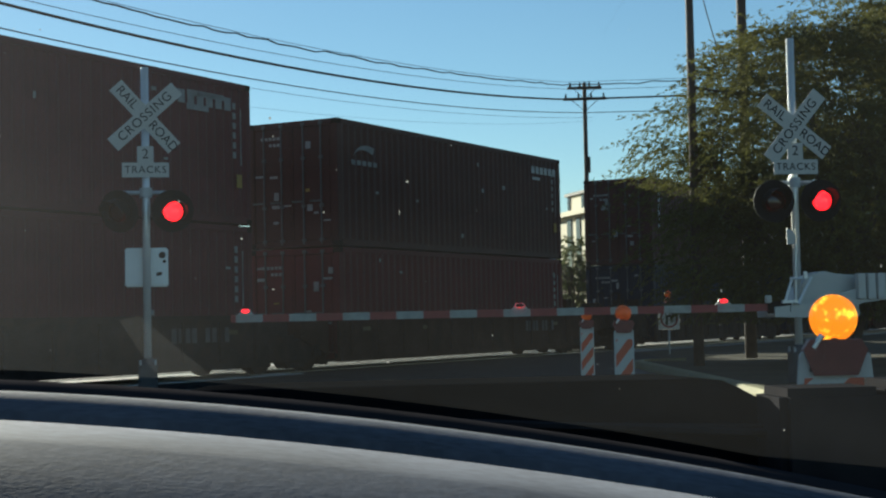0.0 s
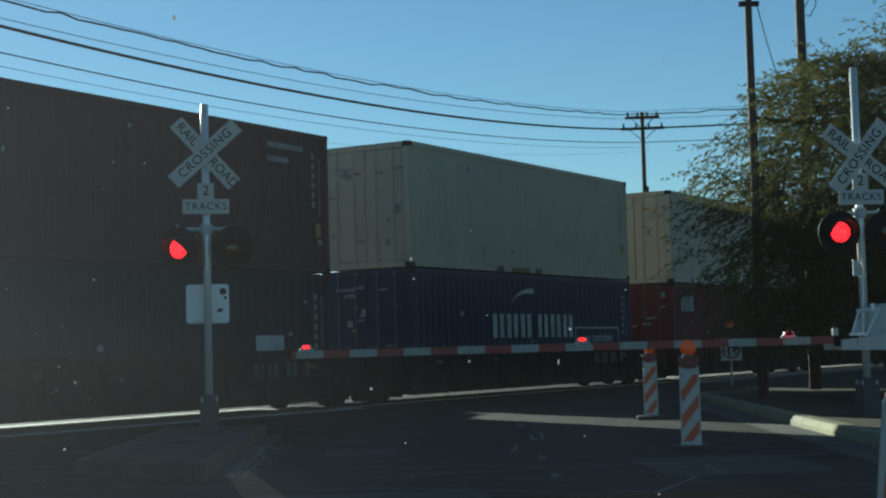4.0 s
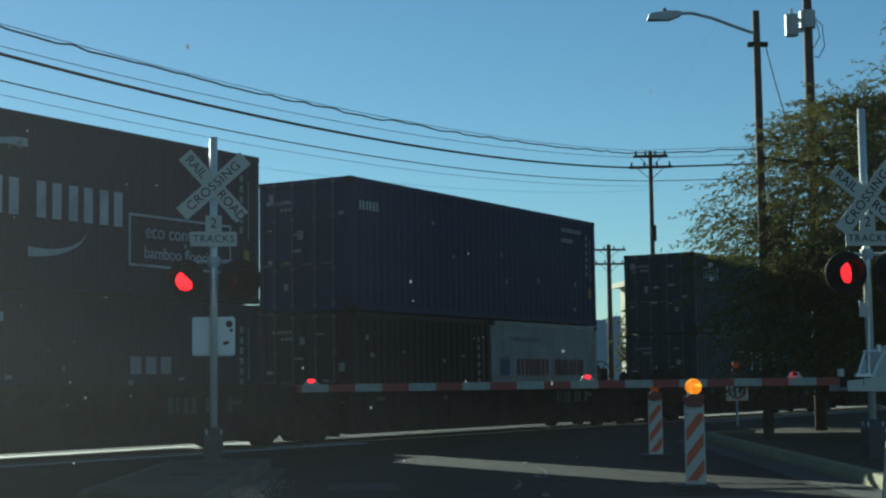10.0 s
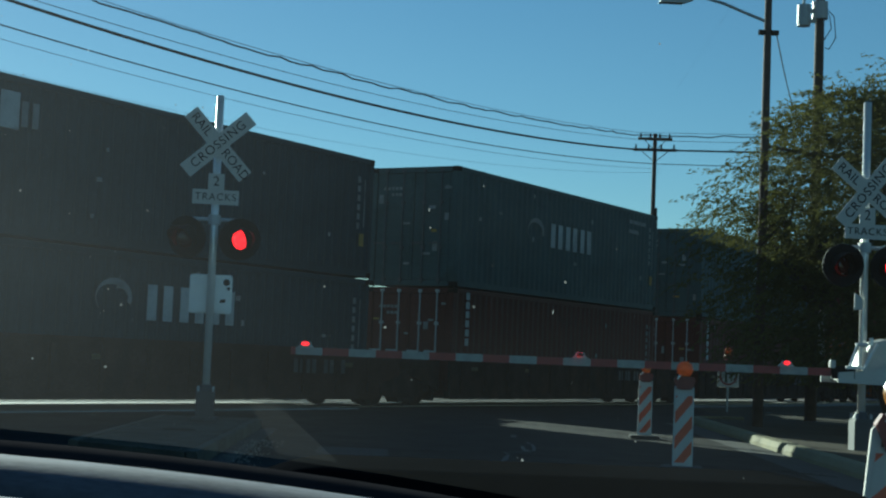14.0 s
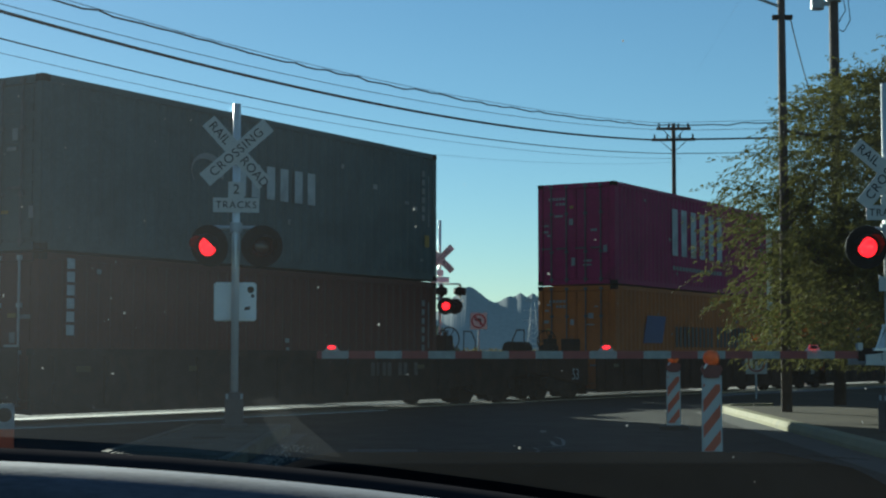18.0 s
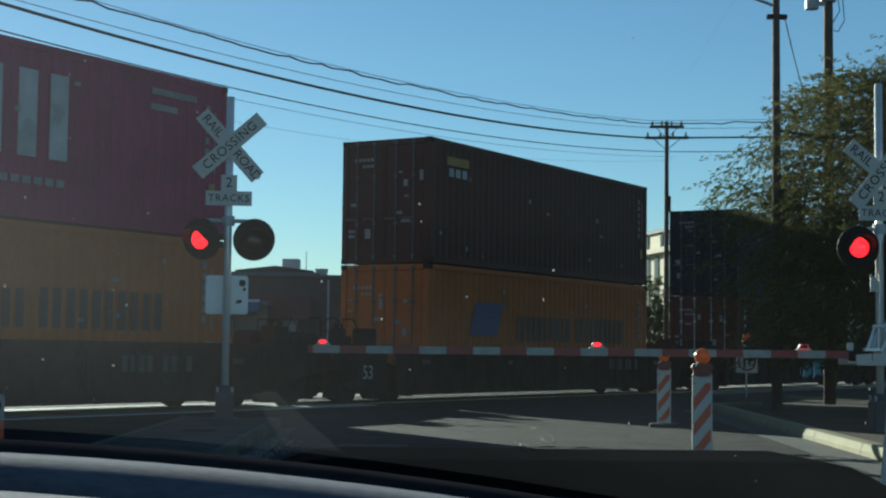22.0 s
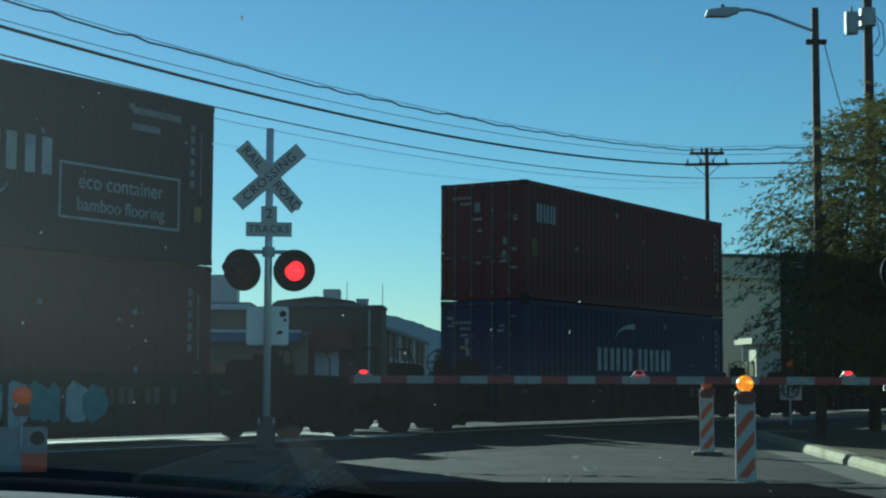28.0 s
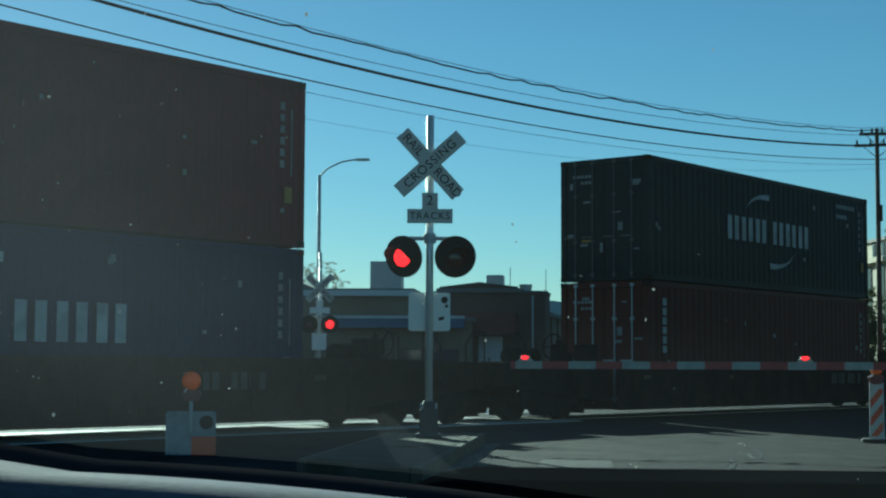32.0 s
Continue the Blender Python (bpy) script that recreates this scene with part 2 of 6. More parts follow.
# ---- ground ----
bm = bmesh.new()
xs = [-3500, -900, -200, -70, -40, -25] + [x for x in range(-20, 41, 2)] + [50, 80, 200, 900, 3500]
ys = [-900, -200, -60, -20] + [y for y in range(-10, 81, 2)] + [100, 150, 300, 900, 4800]
grid = [[bm.verts.new((x, y, rise(x, y) - 0.03 if -25 <= x <= 40 and -20 <= y <= 80 else -0.03)) for x in xs] for y in ys]
for r0, r1 in zip(grid, grid[1:]):
    for i in range(len(xs) - 1):
        bm.faces.new((r0[i], r0[i + 1], r1[i + 1], r1[i]))
thing("ground", "pale dry desert dirt around the road and the railway", "ground", kind="structure", bm=bm, mat=DIRT)


def lane_x(side, y):
    """Edges of the carriageway at y: the road bears slightly to the right."""
    return (-13.5 if side < 0 else 5.05) + 0.082 * (y - 12)


bm = bmesh.new()
ys = [-40 + 1.5 * i for i in range(107)]
rows = []
for y in ys:
    a, b = lane_x(-1, y), lane_x(1, y) + (0 if y < 34 else 1.6 * min(1, (y - 34) / 3) ** 2)
    rows.append([bm.verts.new((a + (b - a) * k / 14, y, rise(a + (b - a) * k / 14, y))) for k in range(15)])
for r0, r1 in zip(rows, rows[1:]):
    for i in range(14):
        bm.faces.new((r0[i], r0[i + 1], r1[i + 1], r1[i]))
road = thing("road", "dark worn asphalt street leading over the level crossing", "road", kind="structure", bm=bm, mat=ASPHALT)

# rails, crossing panels and ballast of both tracks
for k, q0 in enumerate((FACE_Q + 1.22, FACE_Q + 1.22 + 4.4)):
    bm = bmesh.new()
    for i in range(40):
        box(bm, -160 + 10 * i, -150 + 10 * i - 0.004, -2.0, 2.0, -0.12, 0.0)
    thing("ballast_bed", "grey crushed-stone ballast under the rails", "ballast", rail_pose(0, q0, 0.03), kind="structure", bm=bm, mat=BALLAST)
    for side in (-1, 1):
        bm = bmesh.new()
        y = side * 0.7525
        prof = [(-0.07, -0.14), (0.07, -0.14), (0.07, -0.125), (0.012, -0.11), (0.012, -0.04), (0.036, -0.03), (0.036, 0), (-0.036, 0), (-0.036, -0.03), (-0.012, -0.04), (-0.012, -0.11), (-0.07, -0.125)]
        ends = [[bm.verts.new((x, y + a, b)) for a, b in prof] for x in (-160, 240)]
        for i in range(len(prof)):
            j = (i + 1) % len(prof)
            bm.faces.new((ends[0][i], ends[0][j], ends[1][j], ends[1][i]))
        thing("rail", "worn steel running rail with a bright head", "rail", rail_pose(0, q0, RAIL_Z), group="rails of the two tracks", kind="structure", bm=bm, mat=RAIL)

# concrete panels that carry the street over the rails
for k, q0 in enumerate((FACE_Q + 1.22, FACE_Q + 1.22 + 4.4)):
    deck = thing("crossing_deck", "pale concrete crossing panels between and beside the rails", "crossing deck", rail_pose(0, q0, RAIL_Z), kind="structure")
    shape = {}
    for name, y0, y1 in (("gauge", -0.66, 0.66), ("near", -1.55, -0.80), ("far", 0.80, 1.55)):
        shape[name] = finish(box(bmesh.new(), -1.215, 1.215, y0, y1, -0.16, -0.006, 0.008), "crossing_panel", PANEL)
    s0 = 14.5 + 6.8 * k
    for i in range(-6, 6):
        for name in shape:
            ob = new("crossing_panel", shape[name])
            ob.parent = deck
            ob.location = (s0 + 2.44 * i, 0, 0)

# tar-sealed cracks in the asphalt
TAR = material("crack_tar", (0.012, 0.012, 0.012), 0.6, vary=0.2, scale=6)
PATCH = material("asphalt_patch", (0.031, 0.029, 0.026), 0.88, vary=0.3, scale=3, bump=0.5, bump_scale=80)
rnd = random.Random(17)
bm = bmesh.new()
for x0, y0, dx, dy, n in ((2.25, 23.2, -0.055, -0.45, 11), (0.2, 15.4, 0.45, 0.12, 10), (2.2, 13.0, -0.42, 0.2, 12), (-0.6, 17.0, 0.4, -0.16, 9), (3.2, 15.6, -0.1, -0.45, 9), (-6.0, 15.0, 0.4, 0.2, 10)):
    x, y, prev = x0, y0, None
    for i in range(n):
        w = rnd.uniform(0.012, 0.035)
        side = Vector((dy, -dx)).normalized() * w
        pair = [bm.verts.new((x + s * side.x, y + s * side.y, rise(x, y) + 0.004)) for s in (-1, 1)]
        if prev:
            bm.faces.new((prev[0], prev[1], pair[1], pair[0]))
        prev = pair
        x, y = x + dx + rnd.gauss(0, 0.09), y + dy + rnd.gauss(0, 0.09)
part("crack_seals", bm, TAR, road, "dark wandering crack seals")
for x0, x1, y0, y1 in ((-1.2, 0.9, 12.2, 13.7), (2.6, 4.3, 14.4, 16.9), (-0.7, 0.2, 18.6, 20.2)):
    bm = bmesh.new()
    pts = []
    for i in range(28):
        a = 2 * math.pi * i / 28
        k = 1 / max(abs(math.cos(a)), abs(math.sin(a))) * rnd.uniform(0.93, 1.0)
        pts.append(((x0 + x1) / 2 + (x1 - x0) / 2 * k * math.cos(a), (y0 + y1) / 2 + (y1 - y0) / 2 * k * math.sin(a)))
    bm.faces.new([bm.verts.new((x, y, rise(x, y) + 0.0025)) for x, y in pts])
    part("road_patch", bm, PATCH, road, "paler asphalt repair patch")

FADED = material("worn_road_paint", (0.17, 0.165, 0.15), 0.85, vary=0.4, scale=9, bump=0.4, grime=(0.03, 0.028, 0.025), spec=0.1)
for x, y, long in ((1.62, 14.9, 0.5), (1.76, 17.4, 0.6), (2.05, 21.4, 1.1), (2.2, 24.9, 0.7)):
    bm = bmesh.new()
    n = 9
    left = [(x - rnd.uniform(0.02, 0.05) + 0.06 * (i / n - 0.5), y + long * (i / n - 0.5)) for i in range(n + 1)]
    right = [(px + rnd.uniform(0.04, 0.11), py) for px, py in left]
    bm.faces.new([bm.verts.new((px, py, rise(px, py) + 0.006)) for px, py in left + right[::-1]])
    part("lane_mark", bm, FADED, road, "broken remnant of a pale lane mark")
bm, prev = bmesh.new(), None
RIDGE = ((-0.6, 20.3), (0.92, 19.93), (2.13, 19.8), (3.5, 19.2), (4.9, 18.48), (5.3, 17.9))
for i in range(61):
    k = i / 60 * (len(RIDGE) - 1)
    a, b = RIDGE[int(min(k, len(RIDGE) - 1.001))], RIDGE[int(min(k, len(RIDGE) - 1.001)) + 1]
    f = k - int(min(k, len(RIDGE) - 1.001))
    x, y = a[0] + (b[0] - a[0]) * f, a[1] + (b[1] - a[1]) * f + rnd.gauss(0, 0.025)
    h, z = rnd.uniform(0.006, 0.02), rise(x, y)
    ring = [bm.verts.new((x, y + dy, z + dz)) for dy, dz in ((-0.07, 0.001), (-0.02, h), (0.02, h), (0.035, 0.001))]
    if prev:
        for j in range(3):
            bm.faces.new((prev[j], prev[j + 1], ring[j + 1], ring[j]))
    prev = ring
part("overlay_ridge", bm, ASPHALT, road, "ragged raised edge of an old asphalt overlay")


# ---- crossing signals ----
def blade(parent, words, angle, z, y, gap_words=False):
    bm = bmesh.new()
    box(bm, -0.61, 0.61, 0, 0.006, -0.115, 0.115)
    me = finish(bm, "blade", WHITE)
    m = Matrix.Translation((0, y, z)) @ Matrix.Rotation(radians(angle), 4, "Y")
    me.transform(m)
    ob = part("blade", me, None, parent, "white reflective crossbuck blade with black letters")
    if len(words) == 1:
        lettering(words[0], 0.185, ob, m @ Matrix.Translation((0, -0.002, 0)), BLACK, space=1.12)
    else:
        for w, x in zip(words, (-0.37, 0.38)):
            lettering(w, 0.185, ob, m @ Matrix.Translation((x, -0.002, 0)), BLACK, space=1.0)
    return ob


def signal_head(parent, x, z, lamps, tag, aim=0, tilt=4):
    """A round lamp on a crossarm: black disc, hood, lens; aim: degrees towards -x. The lens turns to show its lit or its dark side."""
    m = Matrix.Translation((x, -0.10, z)) @ Matrix.Rotation(radians(-aim), 4, "Z") @ Matrix.Rotation(radians(tilt), 4, "X")
    bm = rod(bmesh.new(), (0, 0, 0), (0, -0.02, 0), 0.305, n=32)
    me = finish(bm, "signal_head", BLACK)
    me.transform(m)
    head = part("signal_head", me, None, parent, "round black signal background with a hooded lamp")
    bm = bmesh.new()
    rod(bm, (0, 0.18, 0), (0, 0, 0), 0.13, 0.19, n=24)
    rod(bm, (0, 0.24, 0), (0, 0.18, 0), 0.06, 0.13, n=24)
    me = finish(bm, "lamp_case", BLACK)
    me.transform(m)
    part("lamp_case", me, None, head)
    bm = bmesh.new()
    for rad in (0.185, 0.178):
        rings = []
        for k in range(2):
            rings.append([])
            for i in range(25):
                a = radians(-40 + 260 * i / 24)
                rings[k].append(bm.verts.new((rad * math.cos(a), -0.02 - k * (0.15 + (0.16 * math.sqrt(math.sin(a)) if math.sin(a) > 0 else 0.12 * math.sin(a))), rad * math.sin(a))))
        for i in range(24):
            bm.faces.new((rings[0][i], rings[0][i + 1], rings[1][i + 1], rings[1][i]))
    me = finish(bm, "hood", BLACK)
    me.transform(m)
    part("hood", me, None, head, "black half-round hood over the lens")
    # added ring: stops the turned lens's rear glow leaking onto the disc
    bm = bmesh.new()
    rings = [[bm.verts.new((r * math.cos(2 * math.pi * i / 28), y, r * math.sin(2 * math.pi * i / 28))) for i in range(28)] for r, y in ((0.147, -0.018), (0.147, -0.052), (0.153, -0.052), (0.153, -0.018))]
    for a, b in zip(rings, rings[1:]):
        for i in range(28):
            bm.faces.new((a[i], a[(i + 1) % 28], b[(i + 1) % 28], b[i]))
    me = finish(bm, "bezel", BLACK)
    me.transform(m)
    part("bezel", me, None, head, "black ring added to keep in the glow of the turned lens")
    lens = new("lens", lens_mesh(0.142, DEADRED, RED_ON))
    lens.parent = head
    lens.location = m @ Vector((0, -0.05, 0))
    lens.rotation_euler = (0, 0, radians(-aim))
    lamps.append((lens, tag, -aim))
    return head


def lens_mesh(r, dull, lit, n=28, deep=0.022):
    """A domed lens with two faces: dull towards +y, lit towards -y."""
    bm = bmesh.new()
    tips = [bm.verts.new((0, s * deep, 0)) for s in (-1, 1)]
    mids = [[bm.verts.new((r * 0.7 * math.cos(2 * math.pi * i / n), s * deep * 0.62, r * 0.7 * math.sin(2 * math.pi * i / n))) for i in range(n)] for s in (-1, 1)]
    rim = [bm.verts.new((r * math.cos(2 * math.pi * i / n), 0, r * math.sin(2 * math.pi * i / n))) for i in range(n)]
    for k in range(2):
        for i in range(n):
            j = (i + 1) % n
            for f in (bm.faces.new((tips[k], mids[k][i], mids[k][j])), bm.faces.new((mids[k][i], rim[i], rim[j], mids[k][j]))):
                f.material_index = 1 if k == 0 else 0
    me = finish(bm, "lens", dull, True)
    me.materials.append(lit)
    return me


RED_LAMPS, AMBER_LAMPS = [], []  # (lens, tag) to be turned in motions()


def crossing_mast(name, label, x, y, z, top, cb, lamp_z, turn, box_size=None, tag="", base=0.52, arm_x=0.36, sign_gap=(0.55, 0.765), aim=(0, 0), lean=0, tilt=4, sides=("left", "right"), arm=None):
    m = pose(x, y, z, 0, 0, turn)
    ob = thing(name, label, "railway signal", m, group="crossing signals")
    bm = rod(bmesh.new(), (0, 0, base * 0.8), (0, 0, top), 0.055, n=20)
    part("mast", bm, ALU, ob, "bright aluminium tube", True)
    bm = bmesh.new()
    box(bm, -0.135, 0.135, -0.135, 0.135, 0.0, base, 0.02)
    box(bm, -0.19, 0.19, -0.19, 0.19, 0.0, 0.06, 0.01)
    rod(bm, (0, 0, base), (0, 0, base + 0.1), 0.12, 0.075, n=16)
    foot = part("base_casting", bm, CASTING, ob, "dark cast base around the foot of the mast")
    for bx in (-0.105, 0.105):
        for by in (-0.105, 0.105):
            part("anchor_bolt", rod(bmesh.new(), (bx, by, base), (bx, by, base + 0.07), 0.018, n=8), GALV, foot)
    blade(ob, ("RAIL", "ROAD"), 45 + lean, cb, -0.085)
    blade(ob, ("CROSSING",), -45 + lean, cb, -0.095)
    if tag:
        bm = bmesh.new()
        box(bm, -0.115, 0.115, -0.082, -0.076, cb - sign_gap[0] - 0.125, cb - sign_gap[0] + 0.125)
        sg = part("track_count_sign", bm, WHITE, ob, "white plate with the number of tracks")
        lettering("2", 0.2, sg, Matrix.Translation((0, -0.083, cb - sign_gap[0] + 0.01)), BLACK)
        bm = bmesh.new()
        box(bm, -0.33, 0.33, -0.09, -0.084, cb - sign_gap[1] - 0.105, cb - sign_gap[1] + 0.105)
        sg = part("tracks_sign", bm, WHITE, ob, "white plate below the count")
        lettering("TRACKS", 0.145, sg, Matrix.Translation((0, -0.091, cb - sign_gap[1])), BLACK, space=1.15)
    bm = bmesh.new()
    rod(bm, (-arm_x, 0, lamp_z + 0.27), (arm_x, 0, lamp_z + 0.27), 0.03, n=10)
    rod(bm, (-arm_x, 0, lamp_z + 0.30), (-arm_x, -0.02, lamp_z + 0.16), 0.03, n=8)
    rod(bm, (arm_x, 0, lamp_z + 0.30), (arm_x, -0.02, lamp_z + 0.16), 0.03, n=8)
    rod(bm, (0, 0, lamp_z + 0.2), (0, 0, lamp_z + 0.34), 0.09, n=16)
    part("lamp_crossarm", bm, GALV, ob, "galvanised crossarm carrying the lamps")
    ends = arm or (-arm_x, arm_x)
    signal_head(ob, ends[0], lamp_z, RED_LAMPS, sides[0], aim[0], tilt)
    signal_head(ob, ends[1], lamp_z, RED_LAMPS, sides[1], aim[1], tilt)
    return ob


LEFT_MAST = crossing_mast("crossing_signal", "aluminium crossing mast with crossbuck and red lamps on the island", -2.42, 22.68, 0.154, 4.686, 3.966, 2.611, 6.0, tag="2", base=0.42, arm_x=0.37, lean=3, aim=(30, -10), tilt=11)
bm = bmesh.new()
box(bm, -0.305, 0.305, 0.09, 0.15, 1.536, 2.096, 0.02)
plate = part("rear_sign", bm, SIGNBACK, LEFT_MAST, "pale grey metal plate behind the mast")
for px, pz, pr in ((0.22, 1.99, 0.05), (0.25, 1.90, 0.024)):
    part("sticker", rod(bmesh.new(), (px, 0.088, pz), (px, 0.084, pz), pr, n=12), STEEL, plate)
part("sticker", prism(bmesh.new(), [(0.13, 1.69), (0.21, 1.70), (0.22, 1.75), (0.14, 1.74)], 0.004, Matrix.Translation((0, 0.084, 0))), STEEL, plate)

RIGHT_MAST = crossing_mast("crossing_signal", "aluminium crossing mast with crossbuck and the gate machine", 6.85, 22.0, 0.05, 5.02, 3.74, 2.67, 4.0, tag="2", arm_x=0.35, sign_gap=(0.36, 0.58), lean=-6)
bm = bmesh.new()
prism(bm, [(-0.02, 1.21), (0.19, 1.6), (0.45, 1.67), (0.62, 1.63), (0.95, 1.6), (0.98, 1.0), (-0.28, 1.03), (-0.28, 1.18)], 0.42, Matrix.Translation((0, 0.1, 0)))
bmesh.ops.bevel(bm, geom=list(bm.edges), offset=0.02, segments=2, affect="EDGES")
gm = part("gate_mechanism", bm, GREYBOX, RIGHT_MAST, "pale grey cast gate machine housing")
for k in range(2):
    bm = bmesh.new()
    prism(bm, [(-0.38, 1.02), (0.35, 1.0), (0.95, 1.2), (1.4, 1.25), (1.4, 1.42), (0.9, 1.42), (0.2, 1.22), (-0.38, 1.16)], 0.03, Matrix.Translation((0, -0.10 + 0.70 * k, 0)))
    part("support_arm", bm, GREYBOX, gm, "white steel gate support arm")
for k in range(4):
    bm = bmesh.new()
    box(bm, 0.85 + k * 0.15, 0.97 + k * 0.15, -0.16, -0.02, 1.25, 1.62, 0.01)
    part("counterweight", bm, GREYBOX, gm, "stacked counterweight plate")
bm = bmesh.new()
tube(bm, [(-0.05, -0.13, 2.05), (-0.08, -0.13, 1.22)], 0.017, 8)
tube(bm, [(-0.12, -0.12, 1.56), (-0.23, -0.12, 1.24)], 0.02, 8)
tube(bm, [(0.17, -0.12, 1.58), (-0.03, -0.12, 1.2)], 0.024, 8)
box(bm, -0.28, -0.05, -0.16, -0.09, 1.215, 1.255)
rod(bm, (-0.15, -0.13, 1.56), (0.03, -0.13, 1.56), 0.025, n=8)
box(bm, 0.05, 0.10, -0.15, -0.1, 1.56, 1.66)
part("linkage", bm, ALU, gm, "bright steel rods and bracket")
bm = bmesh.new()
prism(bm, [(-0.19, 2.05), (-0.06, 2.05), (-0.06, 2.18), (-0.10, 2.24), (-0.19, 2.28)], 0.012, Matrix.Translation((0, -0.15, 0)))
part("marker_plate", bm, WHITE, gm, "small pale marker plate on the rod")
part("root_lamp", box(bmesh.new(), -0.50, -0.42, -0.1, -0.02, 1.22, 1.33, 0.01), WHITE, gm, "small white lamp box")

# gate arm: from its pivot to the tip
GATE_A, GATE_B = Vector((6.45, 21.97, 1.21)), Vector((-1.16, 22.57, 1.205))
arm_len = (GATE_B - GATE_A).length
gate_m = Matrix.Translation(GATE_A) @ (GATE_B - GATE_A).to_track_quat("X", "Z").to_matrix().to_4x4()
GATE = thing("gate_arm", "lowered red and white gate arm with small red lamps", "barrier", gate_m)
part("tube", box(bmesh.new(), 0, arm_len, -0.012, 0.012, -0.045, 0.045, 0.004), WHITE, GATE)
n_st = 20
for i in range(n_st):
    bm = bmesh.new()
    a, b = arm_len * i / n_st, arm_len * (i + 1) / n_st
    box(bm, a + 0.002, b - 0.002, 0.0125, 0.016, -0.054, 0.054)
    part("stripe", bm, GATEWHITE if i % 2 else REDSHEET, GATE, "white reflective stripe" if i % 2 else "red reflective stripe")
part("tip_cap", box(bmesh.new(), arm_len + 0.002, arm_len + 0.07, -0.014, 0.018, -0.054, 0.054), REDSHEET, GATE, "short red tip of the arm")
bm = bmesh.new()
box(bm, -0.28, 0.05, -0.06, 0.06, -0.09, 0.09, 0.01)
part("arm_root", bm, BLACK, GATE, "black bracket at the root of the arm")
for d, tag in ((arm_len - 0.14, "steady"), (arm_len - 4.05, "left"), (0.68, "right")):
    bm = bmesh.new()
    prism(bm, [(d - 0.115, 0.055), (d + 0.115, 0.055), (d + 0.075, 0.095), (d + 0.06, 0.135), (d - 0.06, 0.135), (d - 0.075, 0.095)], 0.06, Matrix.Translation((0, -0.035, 0)))
    gl = part("gate_lamp", bm, WHITE, GATE, "small white lamp housing with a red lens")
    oval = lens_mesh(0.043, DEADRED, RED_ON, 20, 0.02).copy()
    oval.transform(Matrix.Diagonal((1.35, 1, 0.66, 1)))
    lens = new("lens", oval)
    lens.parent = gl
    lens.location = (d, 0.05, 0.105)
    lens.rotation_euler = (0, 0, math.pi)
    if tag != "steady":
        RED_LAMPS.append((lens, tag, 180))


# ---- channelising panels with amber lights ----
CASERED = material("dark_red_plastic", (0.16, 0.022, 0.016), 0.45, vary=0.2, scale=12)


def amber_lamp(parent, z, r, tag):
    bm = bmesh.new()
    prism(bm, [(-0.085, z - r - 0.13), (0.085, z - r - 0.13), (0.125, z - r - 0.03), (0.10, z - r + 0.012), (-0.10, z - r + 0.012), (-0.125, z - r - 0.03)], 0.11, Matrix.Translation((0, -0.055, 0)))
    case = part("lamp_case", bm, CASERED, parent, "dark red plastic battery case")
    ring = bmesh.new()
    rod(ring, (0, 0, z - r - 0.01), (0, 0, z - r + 0.03), 0.02, n=12)
    part("lamp_body", ring, AMBER, case)
    lens = new("lens", lens_mesh(r, AMBER, AMBER_ON, 28, 0.05))
    lens.parent = case
    lens.location = (0, 0, z)
    AMBER_LAMPS.append((lens, tag))
    bm = bmesh.new()
    rod(bm, (-0.085, -0.05, z - r - 0.02), (-0.05, -0.05, z - r + 0.03), 0.012, n=6)
    part("bolt", bm, ALU, case)


def panel(x, y, z, turn, tag, slope=1, top=0.10, foot=0.103, lamp_z=1.16, printed=False):
    ob = thing("vertical_panel", "white and orange striped channelizing panel with an amber warning light", "traffic panel", pose(x, y, z, 0, 0, turn), group="striped panels on the road")
    bm = bmesh.new()
    box(bm, -0.24, 0.24, -0.30, 0.30, 0.0, 0.06, 0.015)
    part("rubber_base", bm, RUBBER, ob, "black rubber base")
    bm = bmesh.new()
    prism(bm, [(-foot - 0.012, 0.06), (foot + 0.012, 0.06), (top + 0.012, 0.95), (top - 0.02, 0.985), (0.02 - top, 0.985), (-top - 0.012, 0.95)], 0.05, Matrix.Translation((0, -0.025, 0)))
    board = part("panel_body", bm, GREYBOX, ob, "pale grey plastic panel, wider towards the foot")
    w0, w1, z0, z1 = foot - 0.004, top - 0.004, 0.10, 0.86
    pitch = 0.145
    k = -5
    while k < 12:
        a = z0 + (k) * pitch * 1.0
        cell = []
        lo, hi = a, a + pitch
        for px, pz in ((-1, lo), (1, lo + 0.25 * slope), (1, hi + 0.25 * slope), (-1, hi)):
            cell.append((px, pz))
        poly = clip_band(cell, z0, z1)
        if len(poly) > 2:
            bm = bmesh.new()
            prism(bm, [(px * (w0 + (w1 - w0) * (pz - z0) / (z1 - z0)), pz) for px, pz in poly], 0.003, Matrix.Translation((0, -0.0285, 0)))
            part("stripe", bm, ORANGE if k % 2 else WHITE, board, "orange reflective stripe" if k % 2 else "white reflective stripe")
        k += 1
    bm = bmesh.new()
    for i in range(5 if printed else 0):
        box(bm, -0.10 + i * 0.042, -0.10 + i * 0.042 + 0.03, -0.0285, -0.0255, 0.885, 0.912)
    if printed:
        part("label_bars", bm, STEEL, board, "row of small dark printed bars")
    bm = bmesh.new()
    prism(bm, [(-0.05, 0.93), (0.05, 0.93), (0.04, 1.0), (-0.04, 1.0)], 0.03, Matrix.Translation((0, -0.06, 0)))
    part("lamp_bracket", bm, CASERED, board, "red bolt bracket")
    amber_lamp(ob, lamp_z, 0.095, tag)
    return ob


